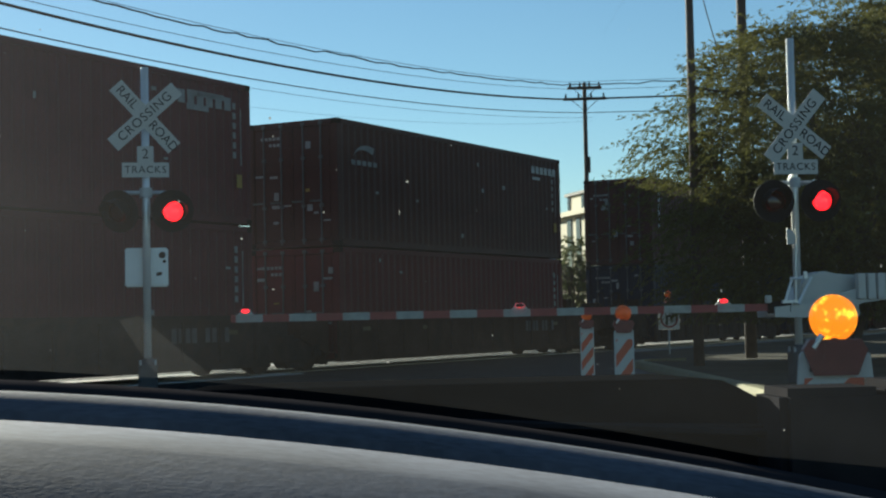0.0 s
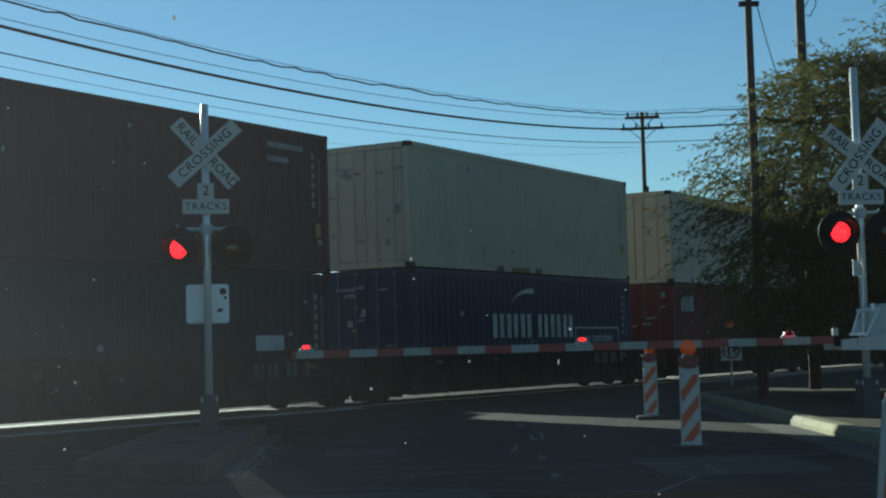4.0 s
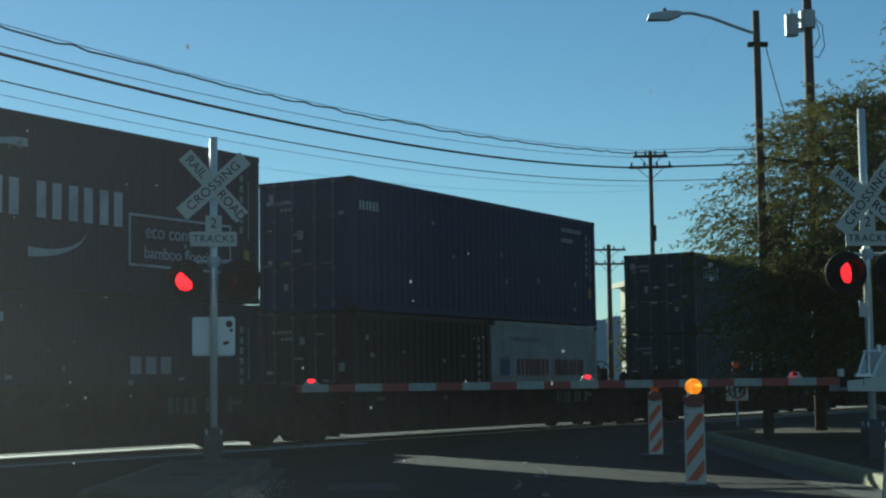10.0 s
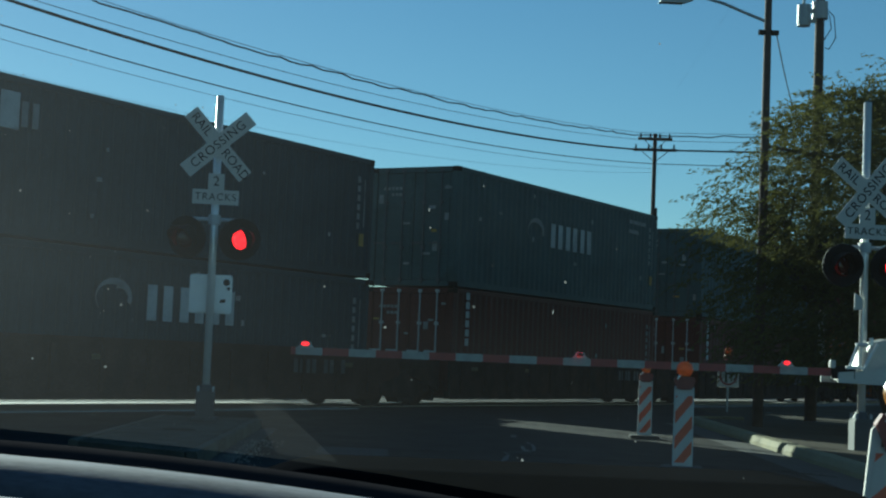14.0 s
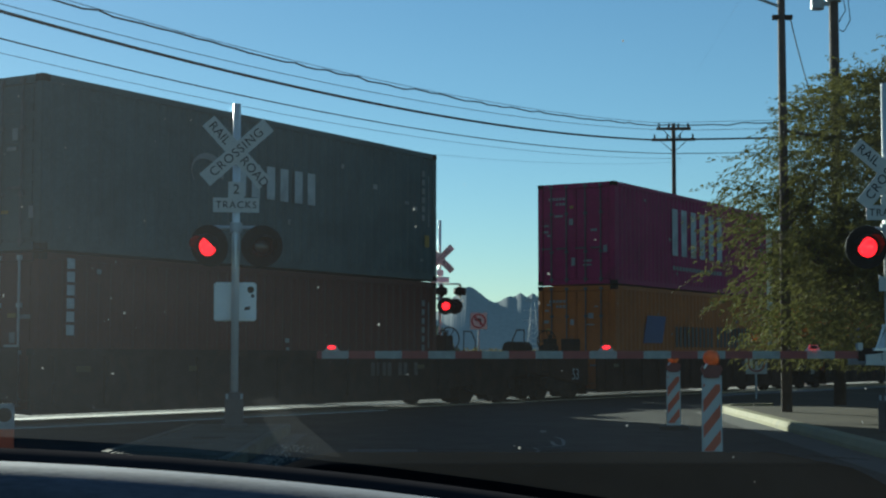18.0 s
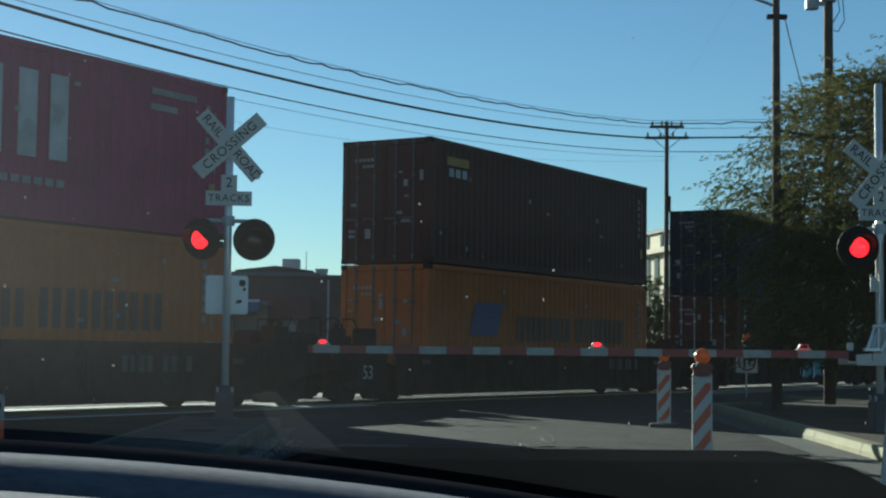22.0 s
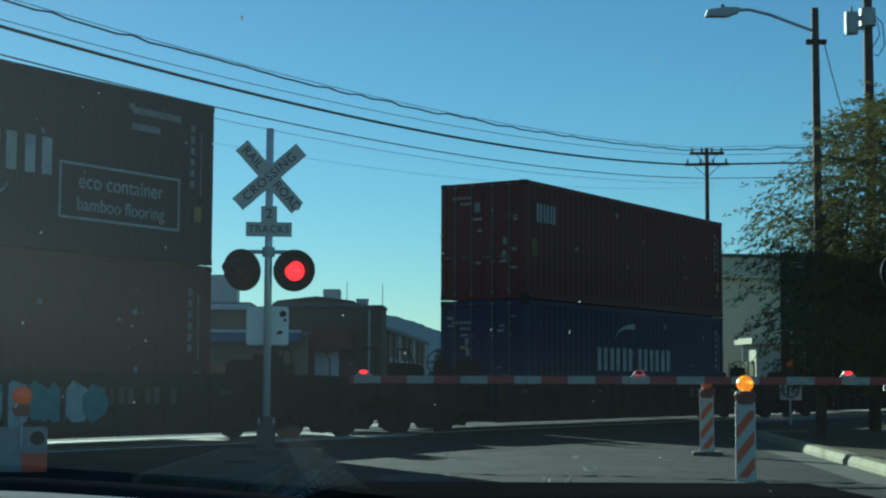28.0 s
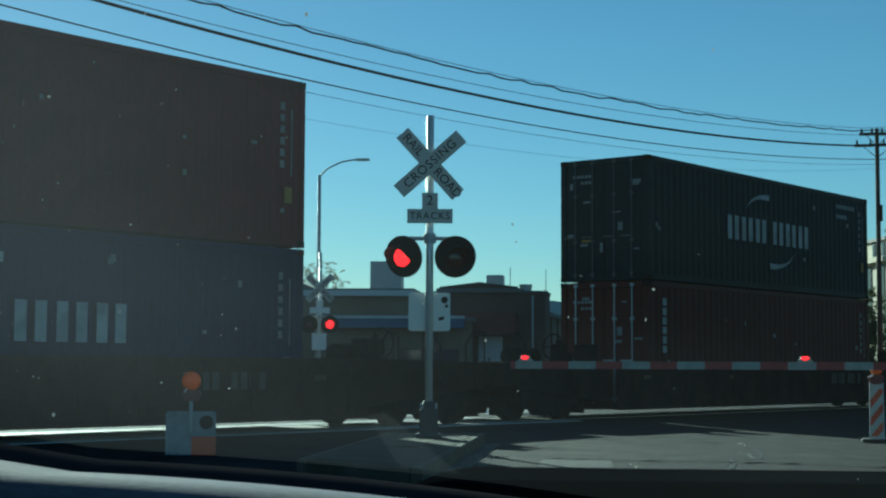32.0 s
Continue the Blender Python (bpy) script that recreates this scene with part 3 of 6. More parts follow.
def clip_band(poly, lo, hi):
    """A polygon in (x, z) cut to lo <= z <= hi."""
    for sign, lim in ((1, lo), (-1, -hi)):
        out = []
        for a, b in zip(poly, poly[1:] + poly[:1]):
            fa, fb = sign * a[1] - lim, sign * b[1] - lim
            if fa >= 0:
                out.append(a)
            if fa * fb < 0:
                k = fa / (fa - fb)
                out.append((a[0] + (b[0] - a[0]) * k, a[1] + (b[1] - a[1]) * k))
        poly = out
        if not poly:
            break
    return poly


panel(3.53, 17.95, 0.0, -8, "p1")
panel(4.46, 25.9, 0.0, -8, "p2")
panel(2.065, 6.1, 0.0, -12, "p3", top=0.125, foot=0.21, lamp_z=1.095, printed=True)

BARR = thing("barricade", "low white and orange plastic barricade with an amber light", "barricade", pose(-5.21, 19.95, 0.02, 0, 0, 10))
bm = bmesh.new()
prism(bm, [(-0.32, 0.0), (0.01, 0.0), (0.01, 0.56), (-0.29, 0.56), (-0.32, 0.53)], 0.05)
prism(bm, [(0.01, 0.24), (0.32, 0.24), (0.32, 0.53), (0.29, 0.56), (0.01, 0.56)], 0.05)
part("board", bm, SCUFFED, BARR, "scuffed white plastic board")
part("orange_panel", box(bmesh.new(), 0.012, 0.32, -0.004, 0.05, 0.0, 0.238), ORANGE, BARR, "orange lower panel")
part("round_mark", rod(bmesh.new(), (0.2, -0.002, 0.42), (0.2, -0.006, 0.42), 0.09, n=20), STEEL, BARR, "dark round mark")
part("lamp_post", rod(bmesh.new(), (0, -0.02, 0.3), (0, -0.02, 0.78), 0.025, n=10), GALV, BARR, "grey post")
amber_lamp(BARR, 0.95, 0.125, "barr")


# ---- kerb, island, gutter ----
KERB_Y = [-30 + 3.05 * i for i in range(22)]
kerb = thing("kerb", "pale yellow-painted concrete kerb along the right edge of the road", "kerb", kind="structure")
for a, b in zip(KERB_Y, KERB_Y[1:]):
    bm = bmesh.new()
    ring = []
    for y in (a + 0.01, b - 0.01):
        x = lane_x(1, y)
        ring.append([bm.verts.new((x + dx, y, z + rise(x, y))) for dx, z in ((0, -0.1), (0.0, 0.06), (0.035, 0.14), (0.06, 0.15), (0.22, 0.15), (0.22, -0.1))])
    for i in range(6):
        j = (i + 1) % 6
        bm.faces.new((ring[0][i], ring[0][j], ring[1][j], ring[1][i]))
    bm.faces.new(ring[0][::-1])
    bm.faces.new(ring[1])
    part("kerb_stone", bm, KERB, kerb)
    bm = bmesh.new()
    x0, x1 = lane_x(1, a), lane_x(1, b)
    vs = [bm.verts.new(v) for v in ((x0 - 0.55, a + 0.008, 0.004 + rise(x0, a)), (x0 - 0.002, a + 0.008, 0.002 + rise(x0, a)), (x1 - 0.002, b - 0.008, 0.002 + rise(x1, b)), (x1 - 0.55, b - 0.008, 0.004 + rise(x1, b)))]
    bm.faces.new(vs)
    part("gutter_slab", bm, GUTTER, kerb, "grey concrete gutter slab")
bm = bmesh.new()
ys = [-30 + 2 * i for i in range(38)]
rows = [[bm.verts.new((lane_x(1, y) + dx, y, 0.135 + rise(lane_x(1, y), y) - 0.02 * k)) for k, dx in enumerate((0.215, 3, 8))] for y in ys if y <= 34]
for r0, r1 in zip(rows, rows[1:]):
    for i in range(2):
        bm.faces.new((r0[i], r0[i + 1], r1[i + 1], r1[i]))
thing("verge", "bare trampled dirt verge beside the road", "verge", kind="structure", bm=bm, mat=DIRT)

bend = lane_x(1, 34.05)
for i in range(4):
    bm, ring = bmesh.new(), []
    for a in (radians(22.5 * i + 0.8), radians(22.5 * (i + 1) - 0.8)):
        c, d = math.cos(a), math.sin(a)
        ring.append([bm.verts.new((bend + 1.5 - (1.5 - dx) * c, 34.05 + (1.5 - dx) * d, z + rise(bend, 34))) for dx, z in ((0, -0.1), (0.0, 0.06), (0.035, 0.14), (0.06, 0.15), (0.22, 0.15), (0.22, -0.1))])
    for k in range(6):
        m = (k + 1) % 6
        bm.faces.new((ring[0][k], ring[0][m], ring[1][m], ring[1][k]))
    bm.faces.new(ring[0][::-1])
    bm.faces.new(ring[1])
    part("kerb_stone", bm, KERB, kerb)

island = thing("traffic_island", "raised concrete median island with a skewed near end and pale edges", "median", kind="structure")
IX0, IX1, IY0, IY1, IZ = -3.25, -1.72, 15.6, 24.3, 0.15


def skewed(bm):
    """The near end of the island is cut at a slant; the slant fades towards the far end."""
    for v in bm.verts:
        v.co.y += 0.915 * (IX1 - v.co.x) * (1 - (v.co.y - IY0) / (IY1 - IY0))
    return bm


for i in range(5):
    a, b = IY0 + 0.62 + i * (IY1 - IY0 - 0.62) / 5, IY0 + 0.62 + (i + 1) * (IY1 - IY0 - 0.62) / 5
    part("paving_slab", skewed(box(bmesh.new(), IX0 + 0.135, IX1 - 0.135, a + 0.006, b - 0.006, 0.0, IZ, 0.006)), CONCRETE, island)
for x0, x1 in ((IX0, IX0 + 0.129), (IX1 - 0.129, IX1)):
    for i in range(4):
        a, b = IY0 + i * (IY1 - IY0) / 4, IY0 + (i + 1) * (IY1 - IY0) / 4
        part("kerb_stone", skewed(box(bmesh.new(), x0, x1, a + 0.006, b - 0.006, -0.05, IZ + 0.006, 0.015)), KERBSTONE, island, "worn pale kerb stone")
part("tactile_strip", skewed(box(bmesh.new(), IX0 + 0.135, IX1 - 0.135, IY0, IY0 + 0.614, 0.0, IZ - 0.004)), CONCRETE, island)
bm = bmesh.new()
for i in range(20):
    for j in range(9):
        x, y = IX0 + 0.19 + i * 0.06, IY0 + 0.05 + j * 0.062
        rod(bm, (x, y, IZ - 0.006), (x, y, IZ + 0.004), 0.02, 0.012, n=6)
tagged(part("tactile_domes", skewed(bm), CONCRETE, island), kind="stuff")
for i in range(4):
    a, b = IY0 + 0.2 + i * 2.1, IY0 + 0.2 + (i + 1) * 2.1
    part("gutter_slab", box(bmesh.new(), IX1 + 0.004, IX1 + 0.26, a + 0.008, b - 0.008, -0.03, 0.008), GUTTER, island, "narrow grey gutter slab")
rnd = random.Random(31)
verts, faces = [], []
for i in range(360):
    y = rnd.uniform(15.8, 21.0)
    x, r = rnd.gauss(-1.45, 0.12), rnd.uniform(0.006, 0.02)
    if x < IX1 + 0.03:
        continue
    z = 0.008 if x < IX1 + 0.26 else rise(x, y)
    base = len(verts)
    a = rnd.uniform(0, 6.28)
    for k in range(4):
        verts.append((x + r * math.cos(a + k * 1.57) * rnd.uniform(0.7, 1.2), y + r * math.sin(a + k * 1.57) * rnd.uniform(0.7, 1.2), z))
    verts.append((x, y, z + r * rnd.uniform(0.5, 1.0)))
    faces += [(base + k, base + (k + 1) % 4, base + 4) for k in range(4)]
me = bpy.data.meshes.new("gravel")
me.from_pydata(verts, [], faces)
me.materials.append(GRAVEL)
tagged(part("loose_gravel", me, None, island, "loose pale gravel and broken chips"), kind="stuff")
# thin dark strip across the island paving
part("gully_cover", box(bmesh.new(), -2.65, -2.25, 19.9, 20.05, IZ + 0.001, IZ + 0.006), STEEL, island)


# ---- poles and wires ----
def utility_pole(label, x, y, top, r, arms, turn, z0=0.0):
    ob = thing("utility_pole", label, "utility pole", pose(x, y, z0, 0, 0, turn), group="utility poles")
    part("pole", rod(bmesh.new(), (0, 0, 0), (0, 0, top), r, r * 0.72, n=14), WOOD, ob, "", True)
    for z, half in arms:
        arm = part("crossarm", box(bmesh.new(), -half, half, -r - 0.1, -r + 0.02, z - 0.06, z + 0.06, 0.01), WOOD, ob)
        n = 4
        for i in range(n):
            xx = -half + 0.12 + i * (2 * half - 0.24) / (n - 1)
            bm = rod(bmesh.new(), (xx, -r - 0.04, z + 0.05), (xx, -r - 0.04, z + 0.24), 0.05, 0.03, n=10)
            part("insulator", bm, STEEL, arm)
        bm = bmesh.new()
        for sx in (-1, 1):
            rod(bm, (sx * half * 0.6, -r - 0.03, z - 0.05), (0, -r - 0.03, z - 0.55), 0.015, n=6)
        part("brace", bm, STEEL, arm)
    return ob


PX, PY = 11.88, 68.37
far_pole = utility_pole("tall dark wooden pole with two crossarms beyond the tracks", PX, PY, 11.5, 0.125, ((10.76, 0.95), (11.25, 0.75)), -8)
part("riser_box", rod(bmesh.new(), (0.13, -0.1, 7.5), (0.13, -0.1, 8.2), 0.06, n=10), STEEL, far_pole)
utility_pole("tall dark wooden pole with crossarms beyond the tracks", 48.0, 50.0, 11.5, 0.14, ((10.76, 0.95), (11.25, 0.75)), -8)
utility_pole("tall dark wooden pole with crossarms beyond the tracks", PX - DR.x * 66, PY - DR.y * 66, 12.4, 0.17, ((11.45, 0.95), (11.95, 0.75)), -8)


def wire(name, label, a, b, sag, r, wavy=0.0, n=40):
    a, b = Vector(a), Vector(b)
    pts = []
    rnd = random.Random(len(name) + int(a.z * 100))
    for i in range(n + 1):
        k = i / n
        p = a.lerp(b, k)
        p.z -= 4 * sag * k * (1 - k)
        if wavy and 0 < i < n:
            p.z += rnd.uniform(-wavy, wavy)
        pts.append(p)
    bm, prev = bmesh.new(), None
    side = (b - a).cross(Vector((0, 0, 1))).normalized()
    for p in pts:
        ring = [bm.verts.new(p + side * r * math.cos(k * math.pi / 3) + Vector((0, 0, r * math.sin(k * math.pi / 3)))) for k in range(6)]
        if prev:
            for k in range(6):
                bm.faces.new((prev[k], prev[(k + 1) % 6], ring[(k + 1) % 6], ring[k]))
        prev = ring
    return thing(name, label, "cable", group="overhead wires", bm=bm, mat=CABLE)


def line_at(k, off, z):
    return (PX + DR.x * k + 0.99 * off, PY + DR.y * k - 0.14 * off, z)


for off, z_near, z_far, sag, r, wavy in ((-0.75, 11.85, 11.43, 1.75, 0.026, 0.042), (-0.75, 11.9, 11.55, 1.77, 0.010, 0.0), (-0.1, 10.85, 11.2, 1.75, 0.010, 0.0), (-0.9, 11.5, 10.79, 1.9, 0.042, 0.0), (0.1, 10.24, 10.17, 1.83, 0.018, 0.0), (0.3, 9.7, 9.95, 1.8, 0.007, 0.0), (0.3, 8.85, 9.8, 1.95, 0.004, 0.0)):
    wire("overhead_wire", "black overhead cable sagging between poles", line_at(-66, off, z_near), line_at(0, off, z_far), sag, r, wavy, 120 if wavy else 60)
    if r > 0.009:
        wire("overhead_wire", "black overhead cable sagging between poles", line_at(0, off, z_far), (48.0, 50.0, z_far), 0.5, r, wavy * 1.6, 64)

LP = Vector((7.41, 30.27, 0.1))
lamp = thing("street_lamp", "dark wooden street lamp pole with a long curved arm", "street lamp", pose(*LP))
part("pole", rod(bmesh.new(), (0, 0, 0), (0, 0, 9.42), 0.12, 0.08, n=14), WOOD, lamp, "", True)
bm = bmesh.new()
tube(bm, [(-0.05, 0, 8.92), (-0.5, 0, 9.08), (-1.0, 0, 9.27), (-1.45, 0, 9.38), (-1.75, 0, 9.37)], 0.035, 8)
arm = part("lamp_arm", bm, GALV, lamp, "grey tapered steel arm")
bm = bmesh.new()
prism(bm, [(-2.46, 9.22), (-1.95, 9.22), (-1.70, 9.31), (-1.70, 9.41), (-2.0, 9.42), (-2.40, 9.36)], 0.22, Matrix.Translation((0, -0.11, 0)))
head = part("luminaire", bm, GALV, arm, "flat grey cobra-head luminaire")
part("photocell", rod(bmesh.new(), (-2.05, 0, 9.41), (-2.05, 0, 9.49), 0.04, n=8), BLACK, head)
part("bracket", box(bmesh.new(), -0.2, 0.24, -0.06, 0.06, 8.62, 8.72), STEEL, lamp)
for ob in lamp.children_recursive:
    ob.data.transform(Matrix.Diagonal((0.88, 0.88, 0.893, 1)))

TP = Vector((11.02, 39.5, 0.1))
tpole = utility_pole("thick dark wooden pole with a transformer", TP.x, TP.y, 12.2, 0.155, (), 0)
bm = bmesh.new()
rod(bm, (-0.42, 0, 10.1), (-0.42, 0, 10.65), 0.17, n=16)
rod(bm, (-0.42, 0, 10.65), (-0.42, 0, 10.8), 0.04, n=8)
box(bm, -0.3, -0.1, -0.05, 0.05, 10.2, 10.3)
box(bm, -0.3, -0.1, -0.05, 0.05, 10.45, 10.55)
part("transformer", bm, GALV, tpole, "grey cylindrical transformer")
for k, (reach, low) in enumerate(((0.34, 9.5), (0.22, 9.75))):
    bm = tube(bmesh.new(), [(0.1, -0.1, 10.62), (reach, -0.12, 10.35), (reach + 0.05, -0.12, low + 0.3), (reach - 0.12, -0.12, low), (0.12, -0.1, low + 0.05)], 0.012, 6)
    part("jumper_cable", bm, CABLE, tpole, "looped black jumper cable")
part("pole_band", rod(bmesh.new(), (0, 0, 10.3), (0, 0, 10.75), 0.2, n=14), GALV, tpole)
wire("service_wire", "thin black service wire hanging from the lamp pole", LP + Vector((0.18, 0, 7.70)), TP + Vector((0, 0, 6.6)), 0.5, 0.012)
wire("service_wire", "thin black service wire running to the transformer pole", LP + Vector((0.09, 0, 5.48)), TP + Vector((9, 3, 6.6)), 0.1, 0.035)
wire("service_wire", "thin black service wire crossing over the street", (9.93, 40.50, 12.51), (7.60, 40.50, 8.56), 0.06, 0.0026)

# signs beyond the gate
sign = thing("turn_prohibition_sign", "white square turn sign with an amber light above it", "road sign", pose(10.2, 45.3, 0.0, 0, 0, 5))
part("post", rod(bmesh.new(), (0, 0, 0), (0, 0, 1.3), 0.03, n=8), GALV, sign)
face = part("face", box(bmesh.new(), -0.32, 0.32, -0.05, -0.03, 0.72, 1.36, 0.01), WHITE, sign)
bm = bmesh.new()
for i in range(24):
    a, b = 2 * math.pi * i / 24, 2 * math.pi * (i + 1) / 24
    prism(bm, [(0.27 * math.cos(a), 1.04 + 0.27 * math.sin(a)), (0.27 * math.cos(b), 1.04 + 0.27 * math.sin(b)), (0.22 * math.cos(b), 1.04 + 0.22 * math.sin(b)), (0.22 * math.cos(a), 1.04 + 0.22 * math.sin(a))], 0.004, Matrix.Translation((0, -0.056, 0)))
part("ring", bm, REDSHEET, face)
bm = bmesh.new()
prism(bm, [(-0.1, 0.86), (-0.04, 0.86), (-0.04, 1.08), (0.08, 1.08), (0.08, 1.0), (0.19, 1.11), (0.08, 1.22), (0.08, 1.14), (-0.1, 1.14)], 0.004, Matrix.Translation((0, -0.055, 0)))
part("arrow", bm, BLACK, face)
amber_lamp(sign, 1.75, 0.11, "sign")


# ---- trees ----
def tree(label, x, y, z, height, spread, seed, leaf, count, low=0.25, leaf_size=0.11):
    rnd = random.Random(seed)
    ob = thing("tree", label, "tree", pose(x, y, z), group="roadside trees")
    bm = bmesh.new()
    tips = []

    def limb(a, d, length, r, depth):
        b = a + d * length
        rod(bm, a, b, r, r * 0.68, n=7)
        if depth == 0:
            tips.append(b)
            return
        for i in range(3 if depth > 1 else 4):
            e = (d + Vector((rnd.uniform(-1, 1), rnd.uniform(-1, 1), rnd.uniform(-0.25, 0.75))) * 0.85).normalized()
            limb(b, e, length * rnd.uniform(0.62, 0.86), r * 0.62, depth - 1)
            if depth < 3:
                tips.append(a.lerp(b, rnd.uniform(0.4, 1)))

    for i in range(4):
        a = 2 * math.pi * i / 4 + rnd.uniform(-0.4, 0.4)
        limb(Vector((0.1 * math.cos(a), 0.1 * math.sin(a), 0)), Vector((0.42 * math.cos(a), 0.42 * math.sin(a), 1)).normalized(), height * 0.24, 0.15, 3)
    top = max(t.z for t in tips)
    wide = max(max(abs(t.x), abs(t.y)) for t in tips)
    fit = Matrix.Diagonal((spread * 0.82 / wide, spread * 0.82 / wide, height * 0.78 / top, 1))
    bmesh.ops.transform(bm, matrix=fit, verts=bm.verts)
    part("trunk", bm, BARK, ob, "dark rough branching trunk")
    tips = [fit @ t for t in tips]
    gen = np.random.default_rng(seed)
    # twigs that leave the crown's outer part, droop, and carry thin leaflets
    n_twig = count // 24
    f = gen.uniform(low, 0.97, n_twig)
    around, out = gen.uniform(0, 2 * math.pi, n_twig), gen.uniform(0.04, 1.0, n_twig) ** 0.58
    lump = 0.89 + 0.07 * np.sin(around * 3 + seed) + 0.06 * np.sin(around * 5 + f * 9) + 0.06 * np.sin(f * 23 + around * 2)
    wide = np.where(f > 0.42, np.maximum(0.03, 1 - ((f - 0.42) / 0.58) ** 2.6) ** 0.5, 0.78 + 0.22 * f / 0.42) * lump * spread
    root = np.stack([np.cos(around) * out * wide, np.sin(around) * out * wide, f * height], 1)
    loose = gen.random(n_twig) < 0.25
    pick = np.array([tuple(t) for t in tips])[gen.integers(0, len(tips), n_twig)]
    root = np.where(loose[:, None], pick, root)
    aim_a = around + gen.normal(0, 0.8, n_twig)
    lift = gen.uniform(-0.35, 0.45, n_twig) + np.maximum(0, f - 0.6) * 1.6
    dirs = np.stack([np.cos(aim_a), np.sin(aim_a), lift], 1)
    dirs /= np.linalg.norm(dirs, axis=1)[:, None]
    reach = gen.uniform(0.10, 0.20, n_twig) * spread * (0.8 + 0.7 * out)
    droop = gen.uniform(0.25, 0.7, n_twig)
    twig = np.repeat(np.arange(n_twig), 24)
    k = gen.random(len(twig)) ** 0.8
    pos = root[twig] + dirs[twig] * (reach[twig] * k)[:, None]
    pos[:, 2] -= droop[twig] * reach[twig] * k * k
    pos += gen.normal(0, 0.5, pos.shape) * leaf_size * np.array([1, 1, 0.7])
    ax = dirs[twig] + gen.normal(0, 0.45, pos.shape)
    ax[:, 2] -= 2 * droop[twig] * k * 0.8 + 0.15
    ax /= np.linalg.norm(ax, axis=1)[:, None]
    side = np.cross(ax, gen.normal(0, 1, pos.shape))
    side /= np.linalg.norm(side, axis=1)[:, None]
    L, W = leaf_size * gen.uniform(0.7, 1.3, len(pos))[:, None], leaf_size * gen.uniform(0.17, 0.30, len(pos))[:, None]
    keep = pos[:, 2] > height * low * 0.8
    corners = np.stack([pos - ax * L, pos - side * W, pos + ax * L, pos + side * W], 1)[keep].reshape(-1, 3)
    me = bpy.data.meshes.new("crown")
    me.from_pydata(corners.tolist(), [], np.arange(len(corners)).reshape(-1, 4).tolist())
    me.materials.append(leaf)
    tagged(part("crown", me, None, ob, "feathery olive-green foliage"), kind="stuff")
    return ob


def leafy(name, color):
    m = material(name, color, 0.8, vary=0.35, scale=1.3, spec=0.08)
    n, l = m.node_tree.nodes, m.node_tree.links
    b = n["Principled BSDF"]
    tr = n.new("ShaderNodeBsdfTranslucent")
    src = b.inputs["Base Color"].links[0].from_socket
    l.new(src, tr.inputs["Color"])
    mix = n.new("ShaderNodeMixShader")
    mix.inputs[0].default_value = 0.36
    l.new(b.outputs[0], mix.inputs[1])
    l.new(tr.outputs[0], mix.inputs[2])
    l.new(mix.outputs[0], n["Material Output"].inputs["Surface"])
    return m


OLIVE = leafy("olive_foliage", (0.098, 0.096, 0.030))
GREYGREEN = leafy("grey_green_foliage", (0.11, 0.12, 0.055))
BROWNLEAF = leafy("sparse_brown_foliage", (0.21, 0.17, 0.115))
tree("olive-green mesquite tree with feathery drooping foliage beside the lamp pole", 10.4, 30.7, 0.1, 6.85, 4.0, 5, OLIVE, 200000, 0.15, 0.060)
tree("olive-green mesquite tree with feathery foliage behind the crossing mast", 15.2, 33.5, 0.1, 11.3, 4.6, 11, OLIVE, 190000, 0.12, 0.062)
tree("low grey-green tree beyond the tracks", 12.75, 78.0, 0.0, 5.3, 1.25, 3, GREYGREEN, 15000, 0.03, 0.085)
tree("bare-looking brown tree behind the low building", -16.6, 92.0, 0.0, 7.5, 2.4, 8, BROWNLEAF, 9000, 0.5, 0.075)

tree("low grey-green desert bush beside the far street", 1.05, 97.0, 0.0, 3.6, 1.5, 14, GREYGREEN, 9000, 0.03, 0.11)

SCRUB = leafy("dry_scrub_foliage", (0.13, 0.115, 0.055))
rnd = random.Random(21)
verts, faces = [], []
for i in range(16000):
    x, y = rnd.uniform(-1.0, 19), rnd.uniform(92, 99)
    top = 1.5 + 0.6 * noise.noise(Vector((x * 0.5, y * 0.2, 0))) + 0.3 * noise.noise(Vector((x * 2.1, 0, 4)))
    p = Vector((x, y, top * rnd.random() ** 0.6))
    q = Euler((rnd.uniform(-1.2, 1.2), rnd.uniform(-1.2, 1.2), rnd.uniform(0, 6.3))).to_matrix()
    base = len(verts)
    for v in ((-0.13, 0, 0), (0, -0.04, 0), (0.13, 0, 0.02), (0, 0.04, 0)):
        verts.append(p + q @ Vector(v))
    faces.append((base, base + 1, base + 2, base + 3))
me = bpy.data.meshes.new("scrub")
me.from_pydata(verts, [], faces)
me.materials.append(SCRUB)
tagged(new("scrub", me), "dry yellow-green desert scrub in the distance", "scrub", kind="stuff")

# ---- far signals and lamp ----
far_a = crossing_mast("crossing_signal", "far crossing mast seen from behind beyond the tracks", -9.52, 53.2, 0.05, 5.05, 3.82, 2.58, 5.0, sides=("far_left", "far_right"))
for x0, x1, z0, z1, nm in ((-0.12, 0.12, 3.18, 3.42, "track_count_sign"), (-0.34, 0.34, 2.95, 3.16, "tracks_sign"), (-0.26, 0.24, 1.70, 2.28, "rear_sign")):
    part(nm, box(bmesh.new(), x0, x1, -0.085, -0.078, z0, z1, 0.002), SIGNBACK, far_a, "bare pale back of a sign plate")
far_b = crossing_mast("crossing_signal", "far crossing mast with crossbuck and red lamps beyond the tracks", 1.28, 55.0, 0.05, 5.95, 4.60, 2.94, 5.0, sides=("far_left", "far_right"), arm=(-0.46, 0.2))
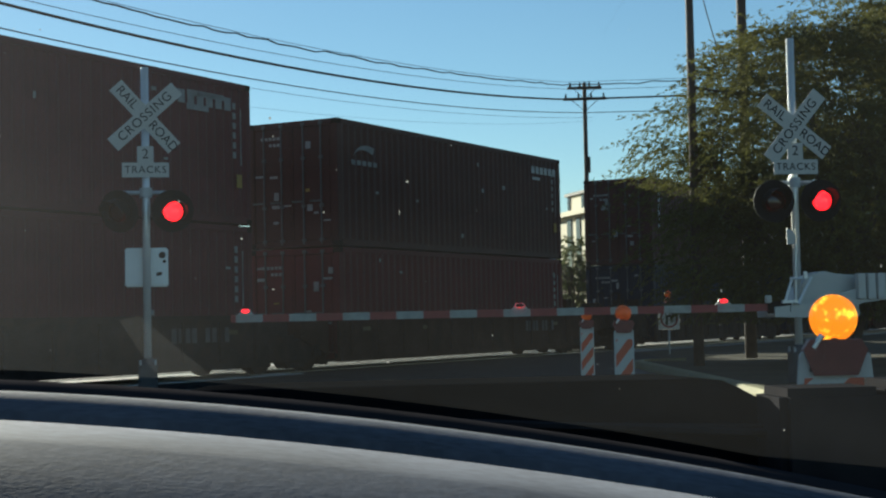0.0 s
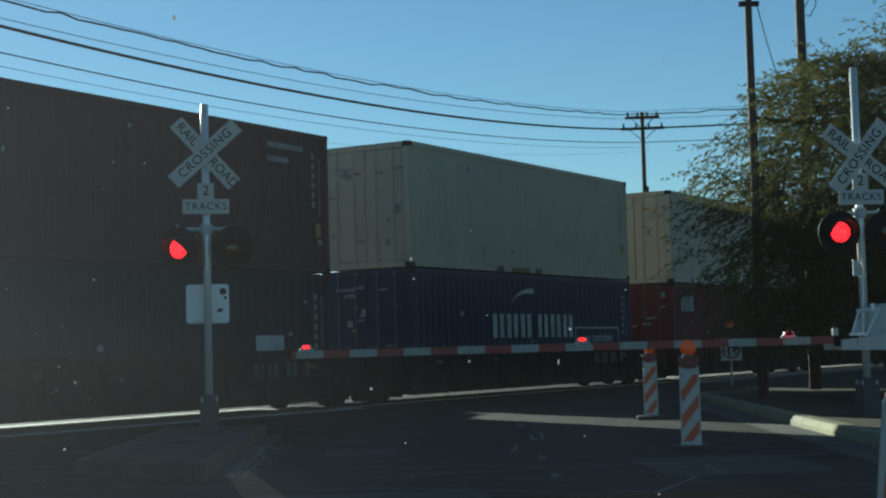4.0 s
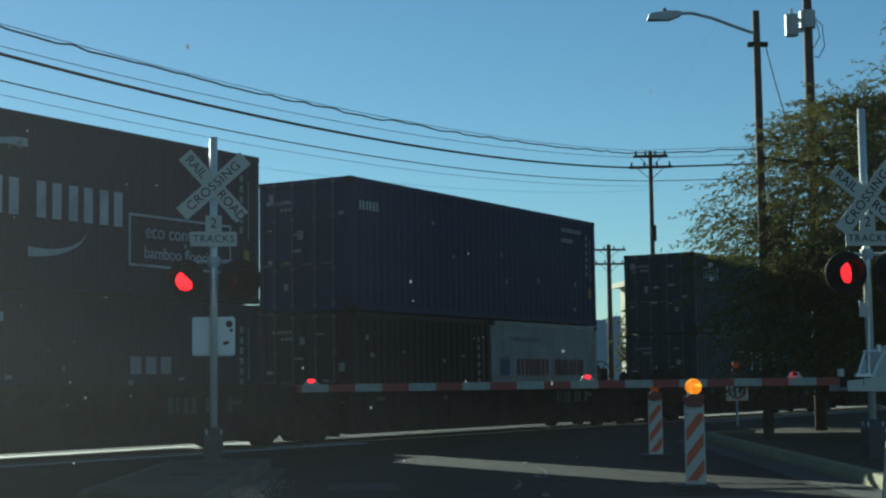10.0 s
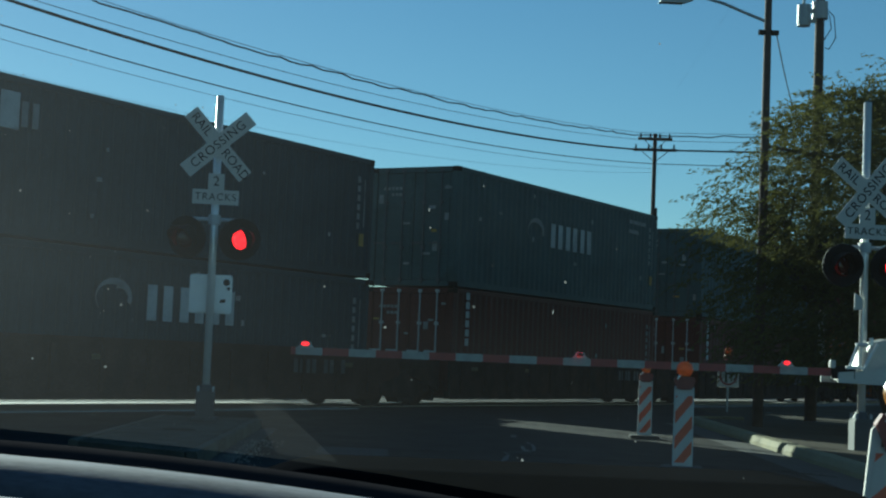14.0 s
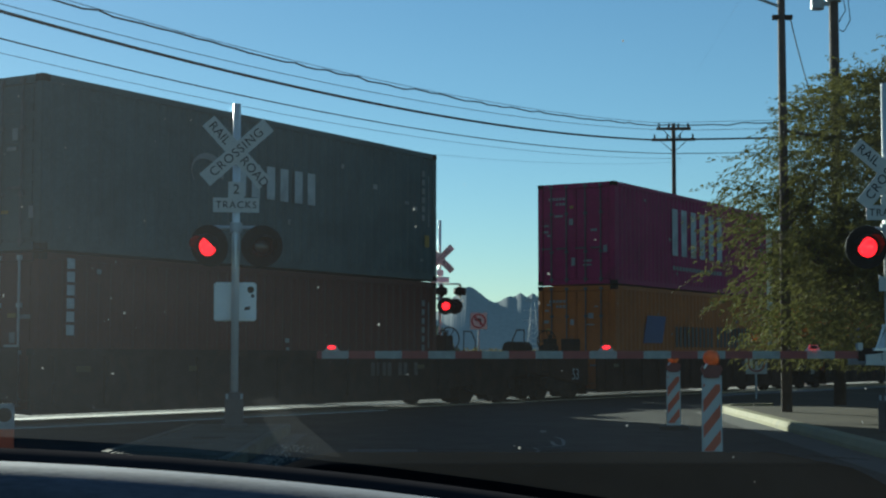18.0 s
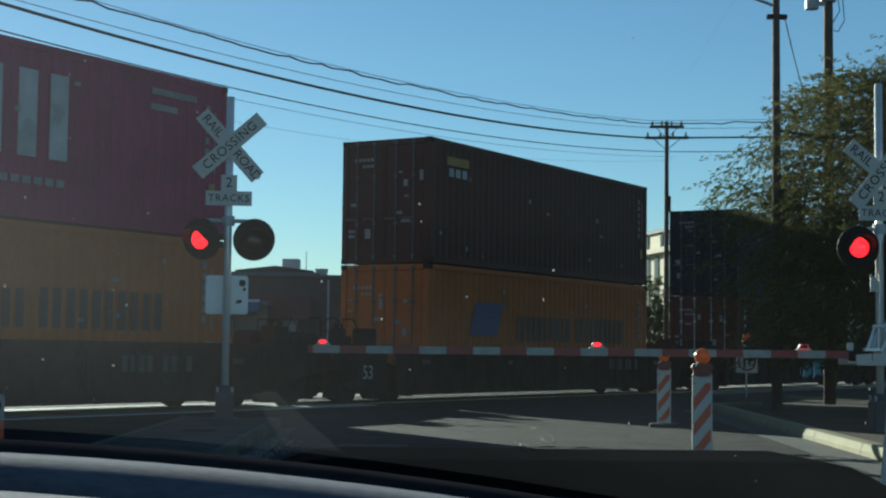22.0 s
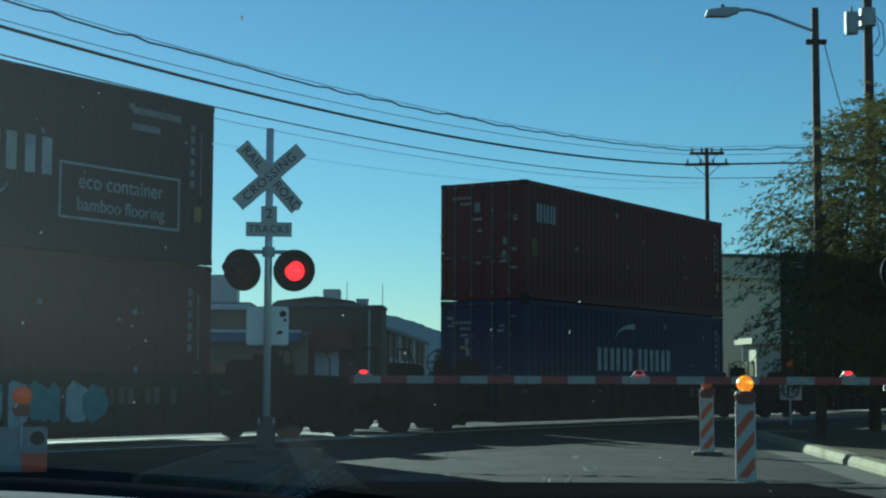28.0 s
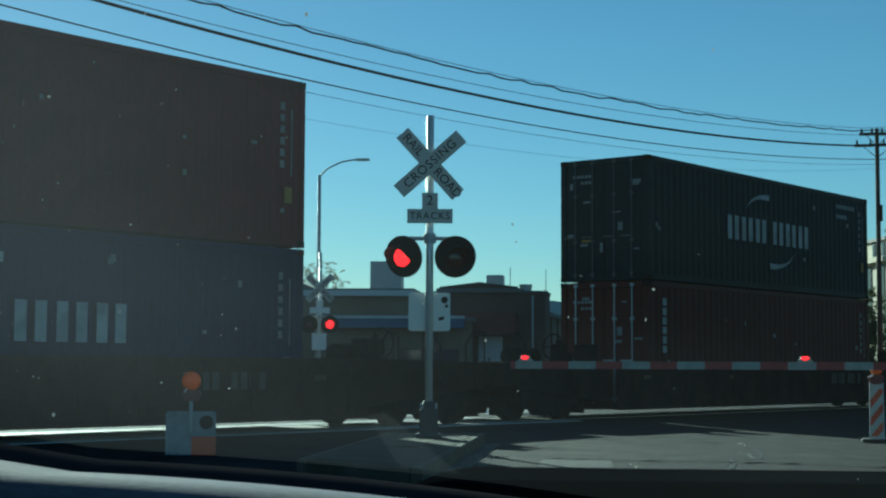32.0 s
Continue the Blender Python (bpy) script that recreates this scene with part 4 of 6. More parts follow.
for x0, x1, z0, z1, nm in ((-0.12, 0.12, 3.98, 4.2, "track_count_sign"), (-0.32, 0.32, 3.76, 3.96, "tracks_sign")):
    part(nm, box(bmesh.new(), x0, x1, -0.085, -0.078, z0, z1, 0.002), SIGNBACK, far_b, "bare pale back of a sign plate")
part("lamp_crossarm", rod(bmesh.new(), (-0.1, 0, 3.72), (0.72, 0, 3.72), 0.028, n=8), GALV, far_b, "short galvanised arm for the side lamps")
for hx, ha in ((0.02, 115), (0.68, 100)):
    bm = rod(bmesh.new(), (0, 0, 0), (0, -0.02, 0), 0.25, n=24)
    rod(bm, (0, 0.2, 0), (0, 0, 0), 0.1, 0.17, n=18)
    rod(bm, (0, -0.021, 0), (0, -0.2, 0.0), 0.15, 0.14, n=18)
    me = finish(bm, "side_lamp", BLACK)
    me.transform(pose(hx, -0.12, 3.46, 0, 0, ha))
    part("side_lamp", me, None, far_b, "dark hooded lamp turned to the side street")
bm = rod(bmesh.new(), (0, 0, 0), (0, -0.02, 0), 0.28, n=24)
rod(bm, (0, 0.2, 0), (0, 0, 0), 0.1, 0.17, n=18)
me = finish(bm, "rear_lamp", BLACK)
me.transform(pose(0.56, 0.22, 2.94, 0, 0, 180))
part("rear_lamp", me, None, far_b, "dark back of a lamp facing the far side")
flamp = thing("street_lamp", "slim grey street lamp with a curved arm beyond the tracks", "street lamp", pose(-10.2, 56.6, 0.0))
part("pole", rod(bmesh.new(), (0, 0, 0), (0, 0, 8.2), 0.09, 0.06, n=12), GALV, flamp, "", True)
bm = bmesh.new()
tube(bm, [(0, 0, 8.15), (0.3, 0, 8.45), (0.8, 0, 8.68), (1.25, 0, 8.76), (1.45, 0, 8.76)], 0.03, 8)
arm = part("lamp_arm", bm, GALV, flamp)
part("luminaire", box(bmesh.new(), 1.35, 1.85, -0.12, 0.12, 8.72, 8.8, 0.02), GALV, arm)

# ---- buildings ----
WALLBROWN = material("brown_stucco", (0.19, 0.15, 0.11), 0.9, vary=0.15, scale=0.5, bump=0.3, grime=(0.13, 0.10, 0.08))
WALLDARK = material("dark_brick", (0.12, 0.075, 0.06), 0.9, vary=0.2, scale=0.6, bump=0.3)
ROOF = material("grey_roofing", (0.16, 0.15, 0.14), 0.8, vary=0.2, scale=0.7)
FASCIA = material("pale_fascia", (0.55, 0.57, 0.58), 0.5, vary=0.06)
PALEBLUE = material("pale_blue_sign", (0.40, 0.46, 0.52), 0.5, vary=0.08)
CANOPY = material("dull_red_canopy", (0.15, 0.05, 0.04), 0.75, vary=0.2)
AWNING = material("blue_awning", (0.06, 0.11, 0.21), 0.6, vary=0.12)
GLASS = material("dark_window_glass", (0.03, 0.035, 0.04), 0.08, vary=0.1)
CREAMWALL = material("cream_stucco", (0.62, 0.55, 0.40), 0.85, vary=0.06, scale=0.4)


def building(label, x, y, turn, wide, deep, height, wall, windows=(), units=(), fascia=True, hip=None):
    ob = thing("building", label, "building", pose(x, y, -0.03, 0, 0, turn), group="low buildings beyond the tracks")
    bm = bmesh.new()
    box(bm, 0, wide, 0, deep, 0, height)
    part("wall", bm, wall, ob)
    bm = box(bmesh.new(), -0.15, wide + 0.15, -0.15, deep + 0.15, height + 0.003, height + 0.2)
    if hip:
        a, b, up = hip
        prism(bm, [(a, height + 0.203), (b, height + 0.203), (b - 2.2, height + 0.2 + up), (a + 2.2, height + 0.2 + up * 0.7)], deep - 1.5, Matrix.Translation((0, 1.0, 0)))
    roof = part("roof", bm, ROOF, ob)
    if fascia:
        part("fascia", box(bmesh.new(), fascia, wide + 0.2, -0.42, -0.153, height - 0.16, height + 0.1), FASCIA, roof, "pale metal roof edge")
    for wx, wz, ww, wh in windows:
        wd = part("window", box(bmesh.new(), wx - 0.06, wx + ww + 0.06, -0.05, -0.003, wz - 0.06, wz + wh + 0.06), WALLDARK, ob)
        part("pane", box(bmesh.new(), wx, wx + ww, -0.06, -0.052, wz, wz + wh), GLASS, wd)
    for ux, uy, uw, uh in units:
        part("roof_unit", box(bmesh.new(), ux, ux + uw, uy, uy + uw, height + 0.2, height + 0.28 + uh, 0.03), GALV, roof, "boxy rooftop cooler")
    return ob


bld1 = building("long low brown stucco building with a pale roof edge", -42.0, 72.6, 1.5, 33.2, 14, 4.72, WALLBROWN, [], [(21.5, 3, 1.2, 0.5), (31.0, 2, 1.5, 1.35)], fascia=24.2, hip=(-2.0, 28.6, 0.85))
bm = bmesh.new()
for i in range(7):
    box(bm, 19.6 + i * 0.33, 19.6 + i * 0.33 + 0.24, -0.09, -0.004, 3.55, 3.92)
    box(bm, 24.6 + i * 0.33, 24.6 + i * 0.33 + 0.22, -0.09, -0.004, 3.42, 3.74)
part("sign_bars", bm, PALEBLUE, bld1, "row of plain pale blue sign bars")
bld2 = building("low brown shop with a blue awning and a flat roof", -12.6, 71.2, 1.5, 6.8, 1.2, 3.3, WALLBROWN, [(0.6 + 1.5 * i, 0.9, 1.1, 1.1) for i in range(4)], [], fascia=False)
part("awning", box(bmesh.new(), 0.3, 6.5, -0.8, -0.06, 3.0, 3.5), AWNING, bld2, "dark blue awning")
part("awning_edge", box(bmesh.new(), 0.25, 6.55, -0.86, -0.803, 3.42, 3.54), FASCIA, bld2)
bld3 = building("dark brick workshop with rooftop coolers and vents", -7.5, 73.9, -2, 3.7, 3.0, 4.74, WALLDARK, [(0.3, 1.0, 0.6, 0.8)], [(2.1, 1, 0.8, 0.62)], fascia=False)
bm = prism(bmesh.new(), [(0.0, 4.943), (3.7, 4.943), (3.7, 4.98), (1.9, 5.2), (0.0, 4.98)], 0.37, Matrix.Translation((0, -0.12, 0)))
parapet = part("parapet", bm, WALLDARK, bld3, "low gabled brick parapet")
part("coping", prism(bmesh.new(), [(0.0, 4.983), (1.9, 5.203), (3.7, 4.983), (3.7, 5.02), (1.9, 5.24), (0.0, 5.02)], 0.42, Matrix.Translation((0, -0.145, 0))), ROOF, parapet)
canopy = part("canopy", box(bmesh.new(), 0.76, 3.66, -0.9, -0.004, 2.78, 3.76, 0.02), CANOPY, bld3, "dull red shop canopy")
part("canopy_edge", box(bmesh.new(), 0.74, 3.68, -0.93, -0.903, 2.72, 2.8), WALLDARK, canopy)
shutter = part("door", box(bmesh.new(), 1.85, 2.98, -0.06, -0.004, 0.03, 2.7), FASCIA, bld3, "pale roller door under the canopy")
for i in range(9):
    part("slat", box(bmesh.new(), 1.88, 2.95, -0.075, -0.063, 0.1 + i * 0.28, 0.33 + i * 0.28), FASCIA, shutter)
tower = part("corner_pier", box(bmesh.new(), 3.703, 5.0, -0.06, 3.0, 0.0, 4.72), WALLDARK, bld3, "square dark brick corner pier")
part("coping", box(bmesh.new(), 3.68, 5.05, -0.12, 3.05, 4.723, 4.83), ROOF, tower)
part("downpipe", rod(bmesh.new(), (4.4, -0.1, 0.0), (4.4, -0.1, 4.6), 0.05, n=8), GALV, tower, "grey downpipe")
part("roof_vent", rod(bmesh.new(), (4.0, 0.8, 4.83), (4.0, 0.8, 5.16), 0.27, 0.32, n=14), GALV, tower, "round rooftop vent")
shed = building("long low brown shed running away behind the workshop", -6.49, 77.27, -3.85, 4.0, 29, 3.75, WALLBROWN, fascia=False)
for k in range(9):
    part("pilaster", box(bmesh.new(), 4.003, 4.09, 1.2 + 3.2 * k, 1.55 + 3.2 * k, 0.0, 3.74), FASCIA if k % 3 == 2 else WALLDARK, shed, "narrow upright wall pillar")
    if k < 8:
        dr = part("door", box(bmesh.new(), 4.003, 4.05, 2.3 + 3.2 * k, 3.6 + 3.2 * k, 0.03, 2.3), ROOF, shed, "grey shed door")
        part("frame", box(bmesh.new(), 4.053, 4.07, 2.2 + 3.2 * k, 3.7 + 3.2 * k, 2.3, 2.42), FASCIA, dr)
cream = thing("office_building", "cream stucco office block with tall recessed windows", "building", pose(17.3, 97.0, -0.03, 0, 0, 9.4))
part("wall", box(bmesh.new(), 0, 14, 0, 8, 0, 7.75), CREAMWALL, cream)
pent = part("penthouse", box(bmesh.new(), 0.12, 13, 0.25, 5.6, 8.083, 9.1), CREAMWALL, cream)
part("roof_edge", box(bmesh.new(), -0.05, 13.2, 0.05, 5.8, 9.103, 9.3), ROOF, pent, "thin brown roof edge")
part("roof", box(bmesh.new(), -0.45, 14.4, -0.5, 8.5, 7.753, 8.08), CREAMWALL, cream, "overhanging flat roof slab")
for y0, y1 in ((0.35, 1.1), (2.7, 3.55), (4.45, 5.4)):
    wd = part("window", box(bmesh.new(), -0.05, -0.003, y0, y1, 0.8, 7.6), ROOF, cream, "tall dark window strip")
    part("pane", box(bmesh.new(), -0.065, -0.053, y0 + 0.08, y1 - 0.08, 0.9, 7.5), GLASS, wd)
for y0, y1 in ((0.5, 1.1), (2.2, 2.75), (5.0, 5.55)):
    wd = part("window", box(bmesh.new(), 0.07, 0.117, y0, y1, 8.12, 9.06), ROOF, cream)
    part("pane", box(bmesh.new(), 0.055, 0.067, y0 + 0.06, y1 - 0.06, 8.2, 9.0), GLASS, wd)
hut = thing("small_building", "small cream flat-roofed kiosk with an overhanging roof", "building", pose(18.35, 90.0, -0.03, 0, 0, 9.4))
part("wall", box(bmesh.new(), 0, 4, 0, 2.2, 0, 3.5), CREAMWALL, hut)
part("roof", box(bmesh.new(), -0.4, 4.4, -0.4, 2.6, 3.503, 3.85), CREAMWALL, hut, "pale overhanging roof slab")
for k in range(2):
    part("window", box(bmesh.new(), -0.05, -0.003, 0.3 + 0.95 * k, 0.95 + 0.95 * k, 0.9, 2.5), GLASS, hut)

for x, y, h, nm in ((-22.95, 92.2, 11.8, "lattice_mast"),):
    ob = thing("radio_mast", "slender lattice radio mast behind the buildings", "radio mast", pose(x, y, 0))
    bm = bmesh.new()
    for i in range(3):
        a = 2 * math.pi * i / 3
        rod(bm, (0.25 * math.cos(a), 0.25 * math.sin(a), 0), (0.07 * math.cos(a), 0.07 * math.sin(a), h), 0.02, n=5)
    for k in range(22):
        r0, r1 = 0.25 - 0.18 * k / 22, 0.25 - 0.18 * (k + 1) / 22
        for i in range(3):
            a, b = 2 * math.pi * i / 3, 2 * math.pi * (i + 1) / 3
            rod(bm, (r0 * math.cos(a), r0 * math.sin(a), h * k / 22), (r1 * math.cos(b), r1 * math.sin(b), h * (k + 1) / 22), 0.012, n=4)
    part("lattice", bm, GALV, ob)
    part("whip", rod(bmesh.new(), (0, 0, h), (0, 0, h + 1.6), 0.012, n=5), GALV, ob)
for x, y, h, cross in ((-19.4, 86.7, 8.45, 1), (-4.35, 77, 6.1, 0), (-2.6, 77, 6.0, 0)):
    ob = thing("antenna_pole", "thin metal antenna pole on the roofs", "antenna", pose(x, y, 0), group="antenna poles")
    part("pole", rod(bmesh.new(), (0, 0, 0), (0, 0, h), 0.035, 0.02, n=6), GALV, ob)
    if cross:
        part("crossbar", rod(bmesh.new(), (-0.5, 0, h), (0.5, 0, h), 0.02, n=5), GALV, ob)

utility_pole("old dark wooden pole with two crossarms far down the street", 14.4, 99.0, 10.15, 0.19, ((9.8, 1.05), (8.9, 0.95)), 0)
utility_pole("small dark wooden pole in the distance", 1.2, 118.0, 6.4, 0.17, ((5.9, 0.5),), 0)

nolt = thing("no_left_turn_sign", "white sign with a red prohibition ring beyond the tracks", "road sign", pose(2.88, 60.0, 0, 0, 0, 0))
part("post", rod(bmesh.new(), (0, 0, 0), (0, 0, 2.6), 0.03, n=8), GALV, nolt)
face = part("face", box(bmesh.new(), -0.32, 0.32, -0.05, -0.03, 2.27, 2.91, 0.01), WHITE, nolt)
bm = bmesh.new()
for i in range(24):
    a, b = 2 * math.pi * i / 24, 2 * math.pi * (i + 1) / 24
    prism(bm, [(0.29 * math.cos(a), 2.59 + 0.29 * math.sin(a)), (0.29 * math.cos(b), 2.59 + 0.29 * math.sin(b)), (0.22 * math.cos(b), 2.59 + 0.22 * math.sin(b)), (0.22 * math.cos(a), 2.59 + 0.22 * math.sin(a))], 0.004, Matrix.Translation((0, -0.056, 0)))
prism(bm, [(-0.2, 2.75), (-0.15, 2.80), (0.2, 2.43), (0.15, 2.38)], 0.004, Matrix.Translation((0, -0.0565, 0)))
part("ring", bm, REDSHEET, face)
bm = bmesh.new()
prism(bm, [(0.1, 2.43), (0.04, 2.43), (0.04, 2.62), (-0.06, 2.62), (-0.06, 2.55), (-0.17, 2.65), (-0.06, 2.76), (-0.06, 2.69), (0.1, 2.69)], 0.004, Matrix.Translation((0, -0.0545, 0)))
part("arrow", bm, BLACK, face)

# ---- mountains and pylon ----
# distance haze is put into the blue base colour and a faint glow
HAZE = material("mountain_haze_glow", (0.06, 0.08, 0.10), 0.95, vary=0.25, scale=0.006)
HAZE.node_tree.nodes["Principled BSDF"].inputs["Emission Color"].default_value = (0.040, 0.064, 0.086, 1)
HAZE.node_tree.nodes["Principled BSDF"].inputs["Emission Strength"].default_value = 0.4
PEAKS = ((-5.95, 2.86, 5.00), (-1.83, 2.52, 4.80), (2.41, 2.67, 1.98), (3.87, 2.31, 1.59), (4.29, 2.36, 0.70), (4.72, 2.40, 0.87), (5.82, 2.78, 1.89), (6.71, 2.69, 2.39), (8.65, 2.60, 4.38), (12.83, 2.13, 4.94))
bm = bmesh.new()
prev = None
for i in range(241):
    a = -9 + i * 0.1
    up = sum((h * math.exp(-abs((a - c) / w) ** 1.5)) ** 8 for c, h, w in PEAKS) ** 0.125
    up += 0.03 * noise.noise(Vector((a * 2.3, 0, 0))) + 0.035 * noise.noise(Vector((a * 7, 3, 0)))
    col = []
    for dist, k in ((3600, 0.0), (3750, 0.35), (3900, 0.75), (4000, 1.0), (4200, 0.5)):
        z = math.tan(radians(max(0.05, up))) * 4000 * k * (1 + (0.04 * noise.noise(Vector((a * 2, dist * 0.01, 1))) if 0 < k < 1 else 0))
        col.append(bm.verts.new((dist * math.sin(radians(a)), dist * math.cos(radians(a)), z - 2)))
    if prev:
        for j in range(4):
            bm.faces.new((prev[j], col[j], col[j + 1], prev[j + 1]))
    prev = col
thing("mountain_range", "blue desert mountains on the horizon with haze put in as glow", "mountains", kind="structure", bm=bm, mat=HAZE)
pyl = thing("pylon", "faint lattice power pylon in the distance", "pylon", pose(39.6, 478.0, -0.03))
bm = bmesh.new()
for sx, sy in ((-1, -1), (-1, 1), (1, -1), (1, 1)):
    tube(bm, [(2.6 * sx, 2.6 * sy, 0), (0.8 * sx, 0.8 * sy, 13), (0.6 * sx, 0.6 * sy, 19)], 0.09, 4)
for k in range(8):
    r0, r1, z0, z1 = 2.6 - 0.22 * k, 2.6 - 0.22 * (k + 1), 13 * k / 8, 13 * (k + 1) / 8
    rod(bm, (-r0, -r0, z0), (r1, -r1, z1), 0.05, n=4)
    rod(bm, (r0, -r0, z0), (-r1, -r1, z1), 0.05, n=4)
for z, h in ((13, 3.4), (16, 3.0), (19, 2.5)):
    rod(bm, (-h, 0, z), (h, 0, z), 0.09, n=4)
part("lattice", bm, GALV, pyl)

# ---- inside the car ----
DASH = material("dashboard_vinyl", (0.115, 0.128, 0.16), 0.85, vary=0.3, scale=9, bump=0.05, bump_scale=260, spec=0.03)
TRIM = material("dark_dash_trim", (0.032, 0.030, 0.033), 0.6, vary=0.2, spec=0.0)


def dash_edge(x):
    """Far edge of the dashboard top below the windscreen."""
    return 0.96 - 0.10 * (x + 0.05) - 0.16 * x * x, 1.087 - 0.03 * (x + 0.28) - 0.15 * max(0, x + 0.28) ** 2 + 0.12 * max(0, -0.28 - x)


car = thing("car", "dark car with grey-blue grained dashboard behind a dusty windscreen", "car")
for name, mat, prof in (("cowl", TRIM, ((0.16, -0.05), (0.10, -0.012), (0.05, 0.004), (0.012, 0.0), (0.0, -0.012))), ("front_strip", DASH, ((0.0, -0.010), (-0.01, 0.0), (-0.10, 0.004), (-0.17, -0.002), (-0.175, -0.012))), ("seam", TRIM, ((-0.172, -0.010), (-0.175, -0.008), (-0.186, -0.008), (-0.19, -0.014))), ("top_pad", DASH, ((-0.184, -0.014), (-0.19, -0.005), (-0.30, -0.006), (-0.50, -0.03), (-0.56, -0.07), (-0.57, -0.2)))):
    bm = bmesh.new()
    prev = None
    for i in range(41):
        x = -1.0 + 1.7 * i / 40
        ey, ez = dash_edge(x)
        col = [bm.verts.new((x, ey + dy, ez + dz)) for dy, dz in prof]
        if prev:
            for j in range(len(prof) - 1):
                bm.faces.new((prev[j], col[j], col[j + 1], prev[j + 1]))
        prev = col
    part(name, bm, mat, car, smooth=True)
HOOD = material("dark_car_paint", (0.007, 0.0075, 0.009), 0.5, vary=0.3, scale=5, spec=0.0)
bm, prev = bmesh.new(), None
for i in range(121):
    x = -1.0 + 1.62 * i / 120
    drop = 0.0 if x < 0.325 else 0.0165 * min(1, (x - 0.325) / 0.03) + (0.006 if x > 0.355 else 0.0) + (0.05 if x > 0.39 else 0.0)
    drop += 4.0 * max(0, -0.05 - x) ** 2 - 0.010
    col = [bm.verts.new((x, y, z - drop)) for y, z in ((1.12, 1.0), (1.125, 1.060), (1.2, 1.0592), (1.3, 1.058), (1.38, 1.0565), (1.44, 1.052), (1.5, 1.035), (1.58, 0.6))]
    if prev:
        for j in range(7):
            bm.faces.new((prev[j], col[j], col[j + 1], prev[j + 1]))
    prev = col
part("hood", bm, HOOD, car, "dark glossy car hood", True)
bm = bmesh.new()
for a, b, z in ((0.345, 0.42, 1.066), (0.42, 0.55, 1.070), (0.55, 0.68, 1.066)):
    box(bm, a, b, 1.05, 1.12, 0.98, z, 0.006)
part("cowl_corner", bm, TRIM, car, "black plastic corner of the cowl")
for k in range(2):
    bm = bmesh.new()
    tube(bm, [(-0.35 + 0.3 * k, 1.11, 1.062 - 0.014 * k), (0.05 + 0.3 * k, 1.10, 1.05 - 0.014 * k), (0.40 + 0.2 * k, 1.09, 1.03 - 0.02 * k)], 0.003, 6)
    part("wiper", bm, TRIM, car, "thin black wiper blade")
bm = box(bmesh.new(), -0.98, 0.68, 0.32, 0.42, 0.0, 0.86)
box(bm, -0.98, 0.68, 0.42, 1.0, 0.82, 0.86)
part("lower_panel", bm, TRIM, car, "dark lower panel below the dashboard")

glass = bpy.data.materials.new("dusty_veiled_glass")
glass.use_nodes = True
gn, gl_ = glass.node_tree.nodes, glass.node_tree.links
clear, dust_veil, mixd = gn.new("ShaderNodeBsdfTransparent"), gn.new("ShaderNodeBsdfTranslucent"), gn.new("ShaderNodeMixShader")
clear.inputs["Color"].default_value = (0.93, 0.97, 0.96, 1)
dust_veil.inputs["Color"].default_value = (0.85, 0.87, 0.9, 1)
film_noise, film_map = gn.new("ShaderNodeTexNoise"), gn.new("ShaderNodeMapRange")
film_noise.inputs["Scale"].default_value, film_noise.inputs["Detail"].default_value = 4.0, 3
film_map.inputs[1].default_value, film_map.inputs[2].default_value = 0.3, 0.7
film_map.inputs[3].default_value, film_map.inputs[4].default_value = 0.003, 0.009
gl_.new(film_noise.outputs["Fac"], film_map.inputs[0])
film_co, film_xyz, veil_side, film_sum = gn.new("ShaderNodeTexCoord"), gn.new("ShaderNodeSeparateXYZ"), gn.new("ShaderNodeMapRange"), gn.new("ShaderNodeMath")
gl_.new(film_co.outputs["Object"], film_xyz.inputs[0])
gl_.new(film_xyz.outputs["X"], veil_side.inputs[0])
veil_side.inputs[1].default_value, veil_side.inputs[2].default_value = 0.02, -0.24  # veil of sun glare put in as extra film, denser to the left
veil_side.inputs[3].default_value, veil_side.inputs[4].default_value = 0.0, 0.019
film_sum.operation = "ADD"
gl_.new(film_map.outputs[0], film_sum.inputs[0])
veil_up, veil_mul = gn.new("ShaderNodeMapRange"), gn.new("ShaderNodeMath")
gl_.new(film_xyz.outputs["Z"], veil_up.inputs[0])
veil_up.inputs[1].default_value, veil_up.inputs[2].default_value = 1.09, 1.26  # the painted glare veil thins towards the foot of the glass
veil_up.inputs[3].default_value, veil_up.inputs[4].default_value = 0.5, 1.15
veil_mul.operation = "MULTIPLY"
gl_.new(veil_side.outputs[0], veil_mul.inputs[0])
gl_.new(veil_up.outputs[0], veil_mul.inputs[1])
gl_.new(veil_mul.outputs[0], film_sum.inputs[1])
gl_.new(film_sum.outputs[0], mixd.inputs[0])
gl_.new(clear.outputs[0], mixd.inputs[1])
gl_.new(dust_veil.outputs[0], mixd.inputs[2])
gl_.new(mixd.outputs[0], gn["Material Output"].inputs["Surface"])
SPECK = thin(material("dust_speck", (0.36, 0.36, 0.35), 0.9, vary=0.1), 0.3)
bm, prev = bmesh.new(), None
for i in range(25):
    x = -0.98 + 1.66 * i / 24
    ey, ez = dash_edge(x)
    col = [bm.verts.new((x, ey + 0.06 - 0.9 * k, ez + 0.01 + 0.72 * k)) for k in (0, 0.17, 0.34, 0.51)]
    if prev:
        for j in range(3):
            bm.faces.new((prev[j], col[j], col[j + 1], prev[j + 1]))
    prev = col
pane = part("windscreen", bm, glass, car, "slightly dusty clear windscreen with a sun-glare veil put in", smooth=True)
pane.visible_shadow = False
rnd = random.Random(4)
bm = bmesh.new()
